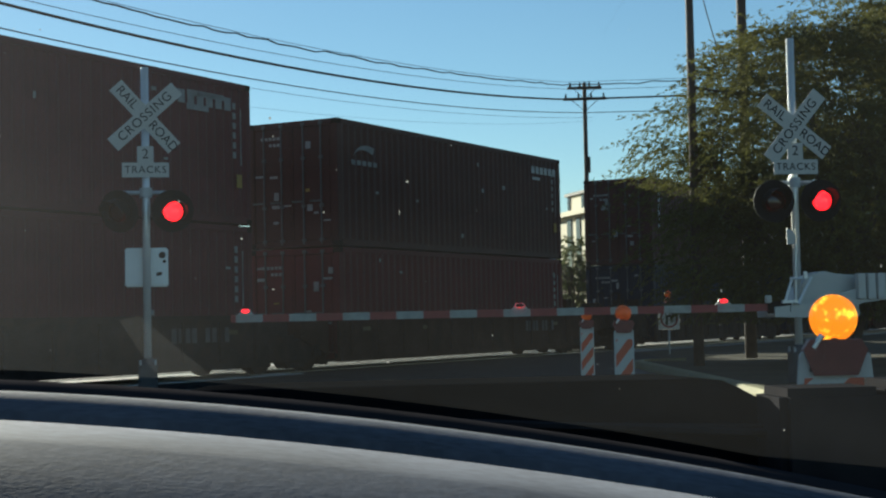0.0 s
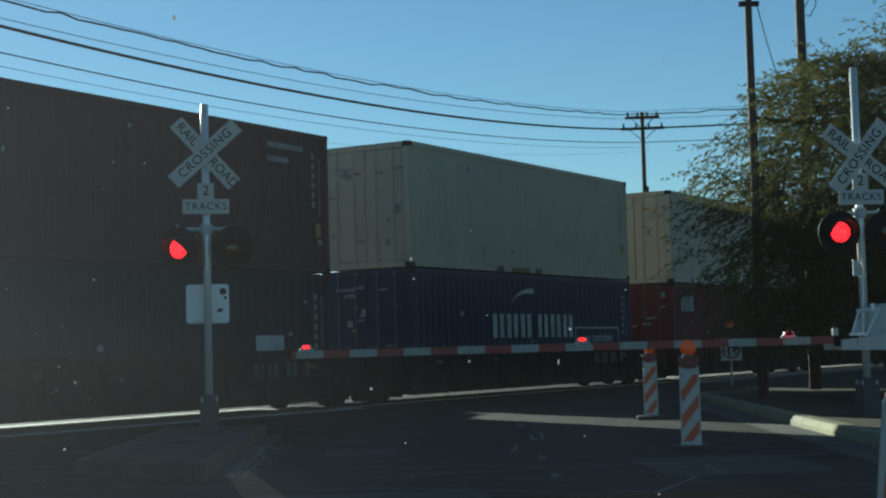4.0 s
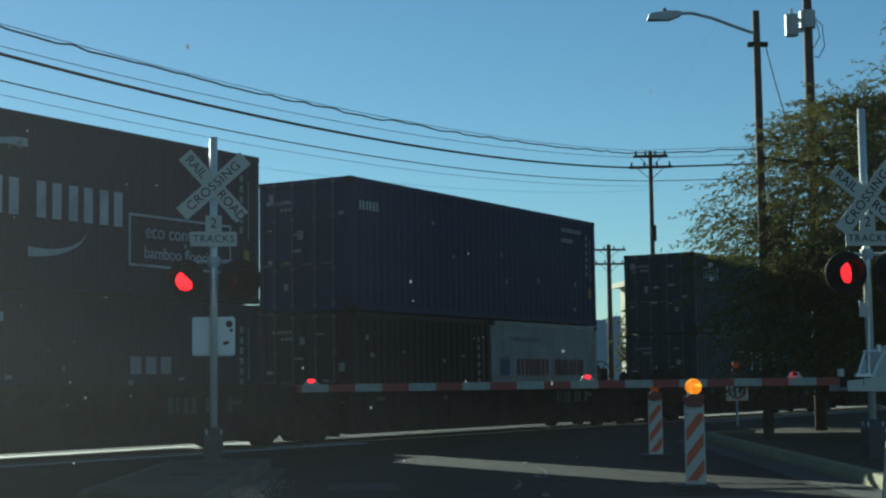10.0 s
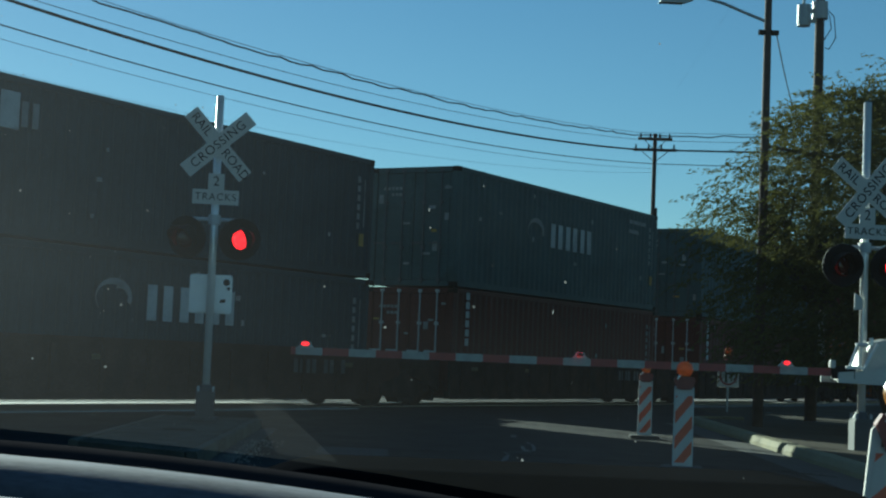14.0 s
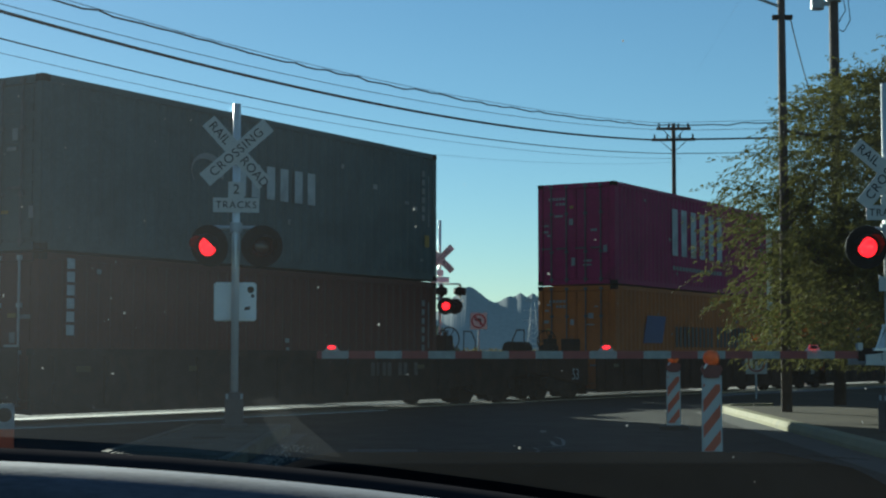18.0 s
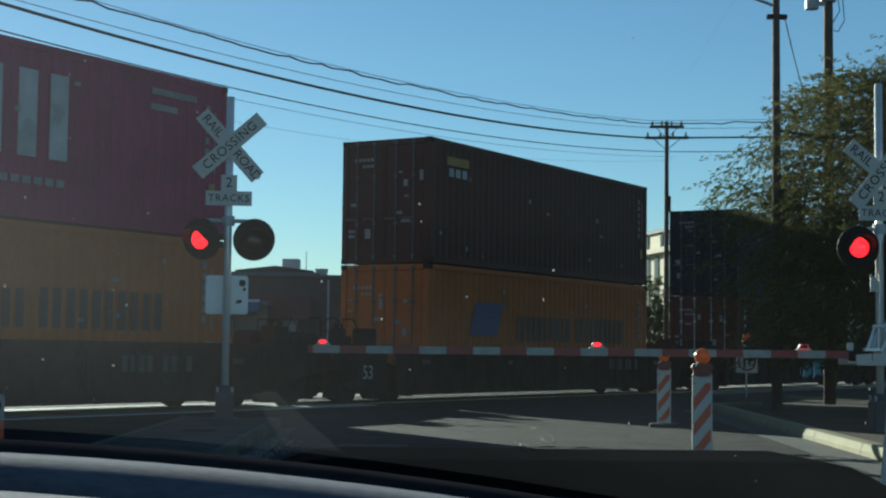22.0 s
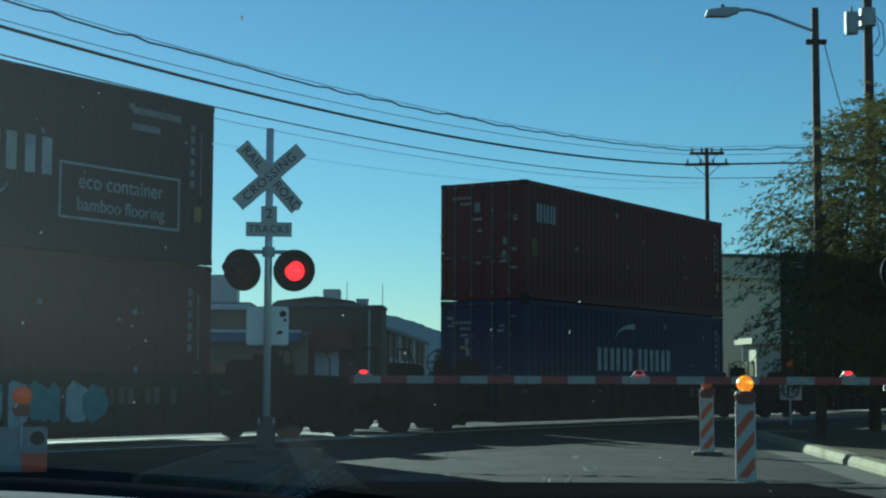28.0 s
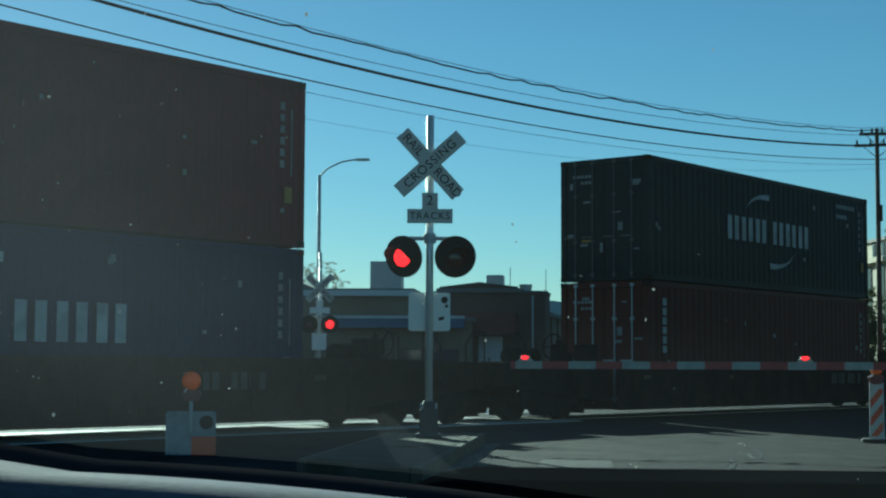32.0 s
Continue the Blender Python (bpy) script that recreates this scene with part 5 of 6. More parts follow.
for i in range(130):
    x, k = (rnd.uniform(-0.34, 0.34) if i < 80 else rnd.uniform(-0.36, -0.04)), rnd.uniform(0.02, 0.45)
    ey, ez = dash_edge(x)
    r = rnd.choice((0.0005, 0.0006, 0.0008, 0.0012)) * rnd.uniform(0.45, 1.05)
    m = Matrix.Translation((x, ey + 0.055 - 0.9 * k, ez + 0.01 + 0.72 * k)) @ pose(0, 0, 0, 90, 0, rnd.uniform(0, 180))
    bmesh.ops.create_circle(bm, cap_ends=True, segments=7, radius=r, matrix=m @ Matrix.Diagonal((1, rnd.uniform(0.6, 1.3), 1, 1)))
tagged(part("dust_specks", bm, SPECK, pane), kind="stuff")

# pale streak of reflected light, laid on the glass as a thin film
smear = bpy.data.materials.new("windscreen_reflection_streak")
smear.use_nodes = True
sn, sl = smear.node_tree.nodes, smear.node_tree.links
s_clear, s_film, s_mix = sn.new("ShaderNodeBsdfTransparent"), sn.new("ShaderNodeBsdfTranslucent"), sn.new("ShaderNodeMixShader")
s_noise, s_map = sn.new("ShaderNodeTexNoise"), sn.new("ShaderNodeMapRange")
s_noise.inputs["Scale"].default_value = 90
s_map.inputs[1].default_value, s_map.inputs[2].default_value, s_map.inputs[3].default_value, s_map.inputs[4].default_value = 0.3, 0.7, 0.003, 0.014
sl.new(s_noise.outputs["Fac"], s_map.inputs[0])
sl.new(s_map.outputs[0], s_mix.inputs[0])
sl.new(s_clear.outputs[0], s_mix.inputs[1])
sl.new(s_film.outputs[0], s_mix.inputs[2])
sl.new(s_mix.outputs[0], sn["Material Output"].inputs["Surface"])
bm = bmesh.new()
vs = []
for x, k in ((-0.095, 0.05), (-0.082, 0.055), (-0.04, 0.005), (-0.078, 0.005)):
    ey, ez = dash_edge(x)
    vs.append(bm.verts.new((x, ey + 0.057 - 0.9 * k, ez + 0.01 + 0.72 * k)))
bm.faces.new(vs)
reflection_streak_part = part("smear", bm, smear, pane, "pale streak on the glass, a reflection put in as film")
reflection_streak_part.visible_shadow = False

# plain shell of the car round the camera
SHELL = material("dark_body_paint", (0.02, 0.022, 0.026), 0.3, vary=0.15, scale=4)
LINING = material("grey_roof_lining", (0.22, 0.215, 0.20), 0.9, vary=0.1, scale=10)
SIDE = [(2.02, 0.3), (2.08, 0.55), (1.98, 0.78), (1.6, 0.93), (1.1, 0.98), (-1.1, 0.98), (-1.9, 0.95), (-2.1, 0.78), (-2.1, 0.35), (-1.74, 0.3), (-1.66, 0.52), (-1.35, 0.66), (-1.04, 0.52), (-0.96, 0.26), (1.01, 0.26), (1.09, 0.52), (1.4, 0.66), (1.71, 0.52), (1.79, 0.3)]
for x in (-1.06, 0.74):
    bm = bmesh.new()
    prism(bm, SIDE, 0.06, Matrix.Translation((x + 0.03, 0, 0)) @ Matrix.Rotation(radians(90), 4, "Z"))
    door = part("side_panel", bm, SHELL, car, "dark painted car side")
    inward = 1 if x < 0 else -1
    for name, a, b, r in (("front_pillar", (x, 1.02, 0.98), (x + inward * 0.2, 0.53, 1.43), 0.03), ("centre_pillar", (x, -0.35, 0.98), (x + inward * 0.2, -0.3, 1.44), 0.03), ("rear_pillar", (x, -1.8, 0.95), (x + inward * 0.22, -1.2, 1.42), 0.045)):
        part(name, rod(bmesh.new(), a, b, r, n=8), SHELL, door)
bm, prev = bmesh.new(), None
for i in range(13):
    x = -0.87 + 1.42 * i / 12
    up = 0.035 * (1 - ((x + 0.16) / 0.71) ** 2)
    col = [bm.verts.new((x, y, z + up)) for y, z in ((0.55, 1.43), (0.2, 1.455), (-0.4, 1.46), (-1.0, 1.44), (-1.22, 1.41))]
    low = [bm.verts.new((v.co.x, v.co.y, v.co.z - 0.025)) for v in col]
    if prev:
        for j in range(4):
            bm.faces.new((prev[0][j], col[j], col[j + 1], prev[0][j + 1]))
            bm.faces.new((prev[1][j + 1], low[j + 1], low[j], prev[1][j]))
    prev = (col, low)
part("roof_panel", bm, LINING, car, "car roof with pale grey lining", True)
part("nose", box(bmesh.new(), -1.0, 0.68, 1.62, 2.06, 0.3, 0.84, 0.06), SHELL, car, "dark front end of the car")
part("tail", box(bmesh.new(), -1.0, 0.68, -2.12, -1.6, 0.32, 0.93, 0.05), SHELL, car, "dark rear end of the car")
for x in (-0.96, 0.64):
    for y in (1.4, -1.35):
        tyre = part("tyre", rod(bmesh.new(), (x - 0.09, y, 0.31), (x + 0.09, y, 0.31), 0.31, n=28), RUBBER, car, "black rubber tyre")
        part("rim", rod(bmesh.new(), (x - 0.1, y, 0.31), (x + 0.1, y, 0.31), 0.2, n=20), GALV, tyre, "grey metal rim")


# ---- the train: containers on well cars ----
def paint(name, color, rough=0.55, grime=None, vary=0.16):
    return material(name, color, rough, vary=vary, scale=1.1, bump=0.08, bump_scale=25, grime=grime or tuple(c * 0.6 + 0.006 for c in color), spec=0.15)


NAVY = paint("navy_paint", (0.010, 0.016, 0.034))
DKBLUE = paint("dark_blue_paint", (0.009, 0.024, 0.075))
MAROON = paint("maroon_paint", (0.092, 0.018, 0.024))
BROWN = paint("brown_paint", (0.092, 0.028, 0.021))
AGED = material("aged_yellow_reflector", (0.085, 0.066, 0.022), 0.7, vary=0.3)
SOOT = paint("sooty_brown_paint", (0.040, 0.024, 0.021))
RUST = paint("rust_brown_paint", (0.066, 0.024, 0.022))
CREAM = paint("cream_paint", (0.48, 0.42, 0.315), grime=(0.37, 0.33, 0.245), vary=0.07)
CAIRED = paint("oxide_red_paint", (0.105, 0.017, 0.021), grime=(0.07, 0.017, 0.018))
TEAL = paint("grey_teal_paint", (0.075, 0.105, 0.105))
DKTEAL = paint("dark_teal_paint", (0.027, 0.044, 0.054))
MAGENTA = paint("magenta_paint", (0.26, 0.016, 0.085), grime=(0.17, 0.02, 0.06))
HAPAG = paint("orange_paint", (0.38, 0.115, 0.024), grime=(0.28, 0.10, 0.03))
PALE = paint("pale_grey_paint", (0.36, 0.36, 0.33), grime=(0.25, 0.24, 0.205))
DKGREEN = paint("black_green_paint", (0.018, 0.030, 0.033))
MARK = material("white_marking", (0.44, 0.45, 0.44), 0.6, vary=0.2, scale=2, grime=(0.25, 0.25, 0.25))
DULL = material("faded_white_marking", (0.24, 0.24, 0.235), 0.7, vary=0.25, scale=3)
MARKBLUE = material("blue_marking", (0.03, 0.05, 0.16), 0.6, vary=0.12, scale=3)
MARKDARK = material("dark_marking", (0.05, 0.035, 0.03), 0.6, vary=0.12, scale=3)
MARKRED = material("red_marking", (0.17, 0.028, 0.024), 0.6, vary=0.12, scale=3)
FAINT = material("faded_stencil", (0.085, 0.08, 0.074), 0.8, vary=0.35, scale=5)
OCHRE = material("ochre_sticker", (0.16, 0.10, 0.025), 0.7, vary=0.2, scale=6)
MARKYEL = material("yellow_marking", (0.33, 0.21, 0.035), 0.6, vary=0.15, scale=3)
CARBROWN = material("rusty_car_steel", (0.055, 0.034, 0.026), 0.85, vary=0.35, scale=1.5, grime=(0.035, 0.026, 0.022), spec=0.0)
RODSTEEL = material("dull_lock_rod_steel", (0.085, 0.088, 0.09), 0.6, 0.2, vary=0.3, scale=3)
FLOORMAT = material("container_floor", (0.12, 0.08, 0.05), 0.8, vary=0.2)
TEALSPRAY = material("teal_spray", (0.05, 0.22, 0.24), 0.7, vary=0.3, scale=5)
PALESPRAY = material("pale_spray", (0.30, 0.42, 0.44), 0.7, vary=0.3, scale=5)

mesh_bank = {}


def corrugated(length, height, waves, deep, along_z=False):
    """A wall sheet in the x-z plane with trapezoid waves, standing proud to -y."""
    key = (round(length, 3), round(height, 3), waves, deep)
    if key in mesh_bank:
        return mesh_bank[key].copy()
    bm = bmesh.new()
    xs, pitch = [], length / waves
    for i in range(waves):
        x = -length / 2 + i * pitch
        xs += [(x, 0.0), (x + pitch * 0.24, 0.0), (x + pitch * 0.5, deep), (x + pitch * 0.74, deep)]
    xs.append((length / 2, 0.0))
    lo = [bm.verts.new((x, y, 0)) for x, y in xs]
    hi = [bm.verts.new((x, y, height)) for x, y in xs]
    for i in range(len(xs) - 1):
        bm.faces.new((lo[i], lo[i + 1], hi[i + 1], hi[i]))
    me = finish(bm, "side_panel", None)
    mesh_bank[key] = me
    return me.copy()


def cached(key, make, mat):
    """One mesh for all alike pieces of one material."""
    k = (key, mat.name)
    if k not in mesh_bank:
        mesh_bank[k] = finish(make(), key[0], mat)
    return mesh_bank[k]


def container(label, mat, length, height, marks=(), doors=True, trim=None):
    """Origin at the middle of the underside; the leading end is at -x, the side towards the road at -y."""
    ob = thing("shipping_container", label, "container", group="containers on the train")
    hl, w = length / 2, 1.219
    tr = trim or mat
    for side in (-1, 1):
        me = corrugated(length - 0.30, height - 0.28, max(8, round(length / 0.29)), 0.028)
        me.materials.append(mat)
        m = Matrix.Translation((0, side * (w - 0.012), 0.16)) @ (Matrix.Identity(4) if side < 0 else Matrix.Rotation(math.pi, 4, "Z"))
        me.transform(m)
        wall = part("side_panel", me, None, ob)
        part("top_rail", cached(("top_rail", length, height, side), lambda: box(bmesh.new(), -hl + 0.17, hl - 0.17, side * w - 0.03 - 0.03 * side, side * w + 0.03 - 0.03 * side, height - 0.12, height - 0.004), tr), None, ob)
        part("bottom_rail", cached(("bottom_rail", length, height, side), lambda: box(bmesh.new(), -hl + 0.17, hl - 0.17, side * w - 0.03 - 0.03 * side, side * w + 0.03 - 0.03 * side, 0.02, 0.16), tr), None, ob)
    me = corrugated(length - 0.30, 2 * w - 0.10, max(8, round(length / 0.29)), 0.02)
    me.materials.append(mat)
    me.transform(Matrix.Translation((0, w - 0.05, height - 0.03)) @ Matrix.Rotation(radians(90), 4, "X") @ Matrix.Identity(4))
    part("roof", me, None, ob)
    part("floor", cached(("floor", length), lambda: box(bmesh.new(), -hl + 0.1, hl - 0.1, -w + 0.06, w - 0.06, 0.05, 0.14), FLOORMAT), None, ob)
    me = corrugated(2 * w - 0.3, height - 0.26, 9, 0.045)
    me.materials.append(mat)
    me.transform(Matrix.Translation((hl - 0.03, 0, 0.14)) @ Matrix.Rotation(radians(90), 4, "Z"))
    part("end_wall", me, None, ob)
    for sx in (-1, 1):
        for side in (-1, 1):
            part("corner_post", cached(("corner_post", length, height, sx, side), lambda: box(bmesh.new(), *sorted((sx * hl, sx * (hl - 0.16))), *sorted((side * w, side * (w - 0.15))), 0.118, height - 0.118, 0.012), tr), None, ob)
            for zz in (0.0, height - 0.118):
                part("corner_casting", cached(("corner_casting", length, round(zz, 3), sx, side), lambda: box(bmesh.new(), *sorted((sx * (hl + 0.004), sx * (hl - 0.178))), *sorted((side * (w + 0.004), side * (w - 0.162))), zz, zz + 0.118, 0.008), STEEL), None, ob)
        part("end_header", cached(("end_header", length, height, sx), lambda: box(bmesh.new(), *sorted((sx * (hl - 0.004), sx * (hl - 0.09))), -w + 0.17, w - 0.17, height - 0.14, height - 0.006), tr), None, ob)
        part("end_sill", cached(("end_sill", length, height, sx), lambda: box(bmesh.new(), *sorted((sx * (hl - 0.004), sx * (hl - 0.09))), -w + 0.17, w - 0.17, 0.01, 0.15), tr), None, ob)
    for side in (-1, 1):
        def leaf():
            bm = bmesh.new()
            a, b = sorted((side * 0.012, side * (w - 0.165)))
            box(bm, -hl + 0.035, -hl + 0.085, a, b, 0.16, height - 0.15)
            n = 5
            for i in range(n):
                z0 = 0.16 + (height - 0.31) * (i + 0.12) / n
                box(bm, -hl + 0.018, -hl + 0.035, a + 0.06, b - 0.06, z0, z0 + (height - 0.31) / n * 0.76)
            return bm
        door = part("door", cached(("door", length, height, side), leaf, mat), None, ob)
        for ry in (0.30, 0.78):
            def bars():
                bm = rod(bmesh.new(), (-hl - 0.015, side * ry, 0.06), (-hl - 0.015, side * ry, height - 0.06), 0.02, n=8)
                for zz in (0.12, 0.9, height - 0.9, height - 0.12):
                    box(bm, -hl - 0.03, -hl + 0.02, side * ry - 0.05, side * ry + 0.05, zz, zz + 0.07)
                box(bm, -hl - 0.045, -hl - 0.02, side * ry - 0.02, side * ry + 0.30, 1.02, 1.06)
                return bm
            part("lock_rod", cached(("lock_rod", length, height, side, ry), bars, GALV if mat is BROWN and length > 10 else (CREAM if mat is CREAM else RODSTEEL)), None, door)
    for mk in marks:
        mk(ob, hl, w, height)
    return ob


# markings are plain shapes: (x from the leading end, z from the underside) on the side towards the road
def flat(ob, mat, outline, hl, w, name="marking", label=""):
    bm = bmesh.new()
    prism(bm, outline, 0.006, Matrix.Translation((-hl, -w - 0.006, 0)))
    return part(name, bm, mat, ob, label)


def word(count, x, z, size, step, mat):
    """A word mark as plain upright bars, two for each place of the word."""
    def draw(ob, hl, w, height):
        for k in range(count):
            bm = bmesh.new()
            for a, b in ((0.02, 0.3), (0.5, 0.78)):
                prism(bm, [(x + (k + a) * step, z), (x + (k + b) * step, z), (x + (k + b) * step, z + size), (x + (k + a) * step, z + size)], 0.006, Matrix.Translation((-hl, -w - 0.006, 0)))
            part("marking", bm, mat, ob, "plain bars of a painted word mark")
    return draw


def blocks(count, x, z, size, step, mat):
    """A row of plain upright blocks for small lettering."""
    def draw(ob, hl, w, height):
        for i in range(count):
            rect(x + i * step, z, step * 0.7, size, mat, "plain block of painted lettering")(ob, hl, w, height)
    return draw


def crescent(x, z, rx, rz, a0, a1, mat, thick=0.3):
    """A tapering painted arc."""
    def draw(ob, hl, w, height):
        n = 18
        arc = [radians(a0 + (a1 - a0) * i / n) for i in range(n + 1)]
        outer = [(x + rx * math.cos(a), z + rz * math.sin(a)) for a in arc]
        inner = [(x + rx * (1 - thick * 0.4 * i / n) * math.cos(a), z + rz * (1 - thick * (0.1 + 0.9 * i / n)) * math.sin(a)) for i, a in enumerate(arc)]
        flat(ob, mat, outer + inner[::-1], hl, w, label="pale painted crescent")
    return draw


def column(count, x, z_top, mat, size=0.17, step=0.22):
    """A column of plain blocks, for a word set from top to bottom."""
    def draw(ob, hl, w, height):
        for k in range(count):
            rect(x, z_top - k * step, 0.17, size, mat, "plain pale block of a painted column")(ob, hl, w, height)
    return draw


def rect(x, z, dx, dz, mat, label=""):
    def draw(ob, hl, w, height):
        flat(ob, mat, [(x, z), (x + dx, z), (x + dx, z + dz), (x, z + dz)], hl, w, label=label)
    return draw


def frame_text(x, z, dx, dz):
    """The framed slogan on the side."""
    def draw(ob, hl, w, height):
        for a, b, c, d in ((0, dx, 0, 0.04), (0, dx, dz - 0.04, dz), (0, 0.04, 0.04, dz - 0.04), (dx - 0.04, dx, 0.04, dz - 0.04)):
            rect(x + a, z + c, b - a, d - c, MARK)(ob, hl, w, height)
        lettering("eco container", 0.36, ob, Matrix.Translation((-hl + x + dx / 2, -w - 0.004, z + dz * 0.68)), MARK)
        lettering("bamboo flooring", 0.31, ob, Matrix.Translation((-hl + x + dx / 2, -w - 0.004, z + dz * 0.27)), MARK)
    return draw


def end_marks(seed):
    """Small plates, bars and a warning label on the leading doors and post."""
    def draw(ob, hl, w, height):
        rnd = random.Random(seed)
        for i in range(11):
            y, z = rnd.choice((-1.0, -0.66, -0.5, 0.06, 0.4, 0.85)) + rnd.uniform(-0.05, 0.05), rnd.uniform(0.45, height - 0.4)
            wide, tall = (rnd.uniform(0.10, 0.28), rnd.uniform(0.035, 0.08)) if i < 8 else (rnd.uniform(0.08, 0.16), rnd.uniform(0.14, 0.24))
            bm = box(bmesh.new(), -hl + 0.006, -hl + 0.017, y, min(y + wide, 1.03), z, z + tall)
            part("door_mark", bm, DULL if i else MARKYEL, ob, "plain bar of small door lettering" if i else "small yellow warning label")
        shift = rnd.uniform(-0.08, 0.1)
        for i in range(2):
            z = height - 0.5 + shift - 0.15 * i
            bm = bmesh.new()
            for j in range(5 - 2 * i):
                box(bm, -hl + 0.006, -hl + 0.017, 0.35 + 0.11 * j, 0.35 + 0.11 * j + 0.075, z, z + 0.07)
            part("door_mark", bm, DULL, ob, "row of plain pale number bars")
        for i in range(7):
            x, z = rnd.uniform(0.3, 2 * hl - 0.4), rnd.uniform(0.3, height - 0.3)
            rect(x, z, rnd.uniform(0.06, 0.16), rnd.uniform(0.05, 0.12), DULL, "small pale scuff or sticker")(ob, hl, w, height)
        end_x = 2 * hl
        for i in range(6):
            rect(end_x - 0.62, height - 0.55 - 0.2 * i, 0.1, 0.13, DULL, "small plain bar of the number column")(ob, hl, w, height)
        rect(end_x - 0.36, height * 0.42, 0.025, height * 0.4, DULL, "thin pale upright line")(ob, hl, w, height)
        rect(end_x - 0.5, height * 0.26, 0.17, 0.27, MARKYEL if seed % 2 else DULL, "small warning label")(ob, hl, w, height)
        for i in range(2 if seed % 4 == 1 else 0):
            x = 2 * hl - 1.6 - i * 0.02
            rect(x - 0.5, height - 0.42 - 0.28 * i, 1.2 - 0.5 * i, 0.11, DULL, "plain bar of small side lettering")(ob, hl, w, height)
    return draw


HC, STD = 2.896, 2.591


def cma():
    def draw(ob, hl, w, height):
        word(3, 3.78, 1.2, 0.6, 0.74, MARK)(ob, hl, w, height)
        word(3, 6.22, 1.2, 0.6, 0.74, MARK)(ob, hl, w, height)
        crescent(6.02, 1.97, 1.22, 0.5, 172, 90, MARK)(ob, hl, w, height)
        crescent(6.1, 1.07, 1.3, 0.52, -8, -92, MARK)(ob, hl, w, height)
    return draw


def lloyd():
    def draw(ob, hl, w, height):
        flat(ob, MARKBLUE, [(1.85, 1.3), (3.2, 1.3), (3.5, 2.1), (2.15, 2.1)], hl, w, label="plain blue slanted emblem block")
        word(5, 4.2, 1.2, 0.62, 0.62, MARKDARK)(ob, hl, w, height)
        word(5, 7.5, 1.2, 0.66, 0.62, MARKDARK)(ob, hl, w, height)
    return draw


def emblem(x, z):
    """A small pale emblem over a bar."""
    def draw(ob, hl, w, height):
        crescent(x + 0.8, z + 0.08, 0.62, 0.36, 165, 60, DULL, 0.5)(ob, hl, w, height)
        blocks(5, x + 0.1, z - 0.04, 0.11, 0.24, DULL)(ob, hl, w, height)
    return draw


def mol():
    def draw(ob, hl, w, height):
        crescent(4.15, 1.7, 0.46, 0.34, 215, -20, DULL, 0.6)(ob, hl, w, height)
        word(3, 5.0, 1.34, 0.64, 0.9, MARK)(ob, hl, w, height)
    return draw


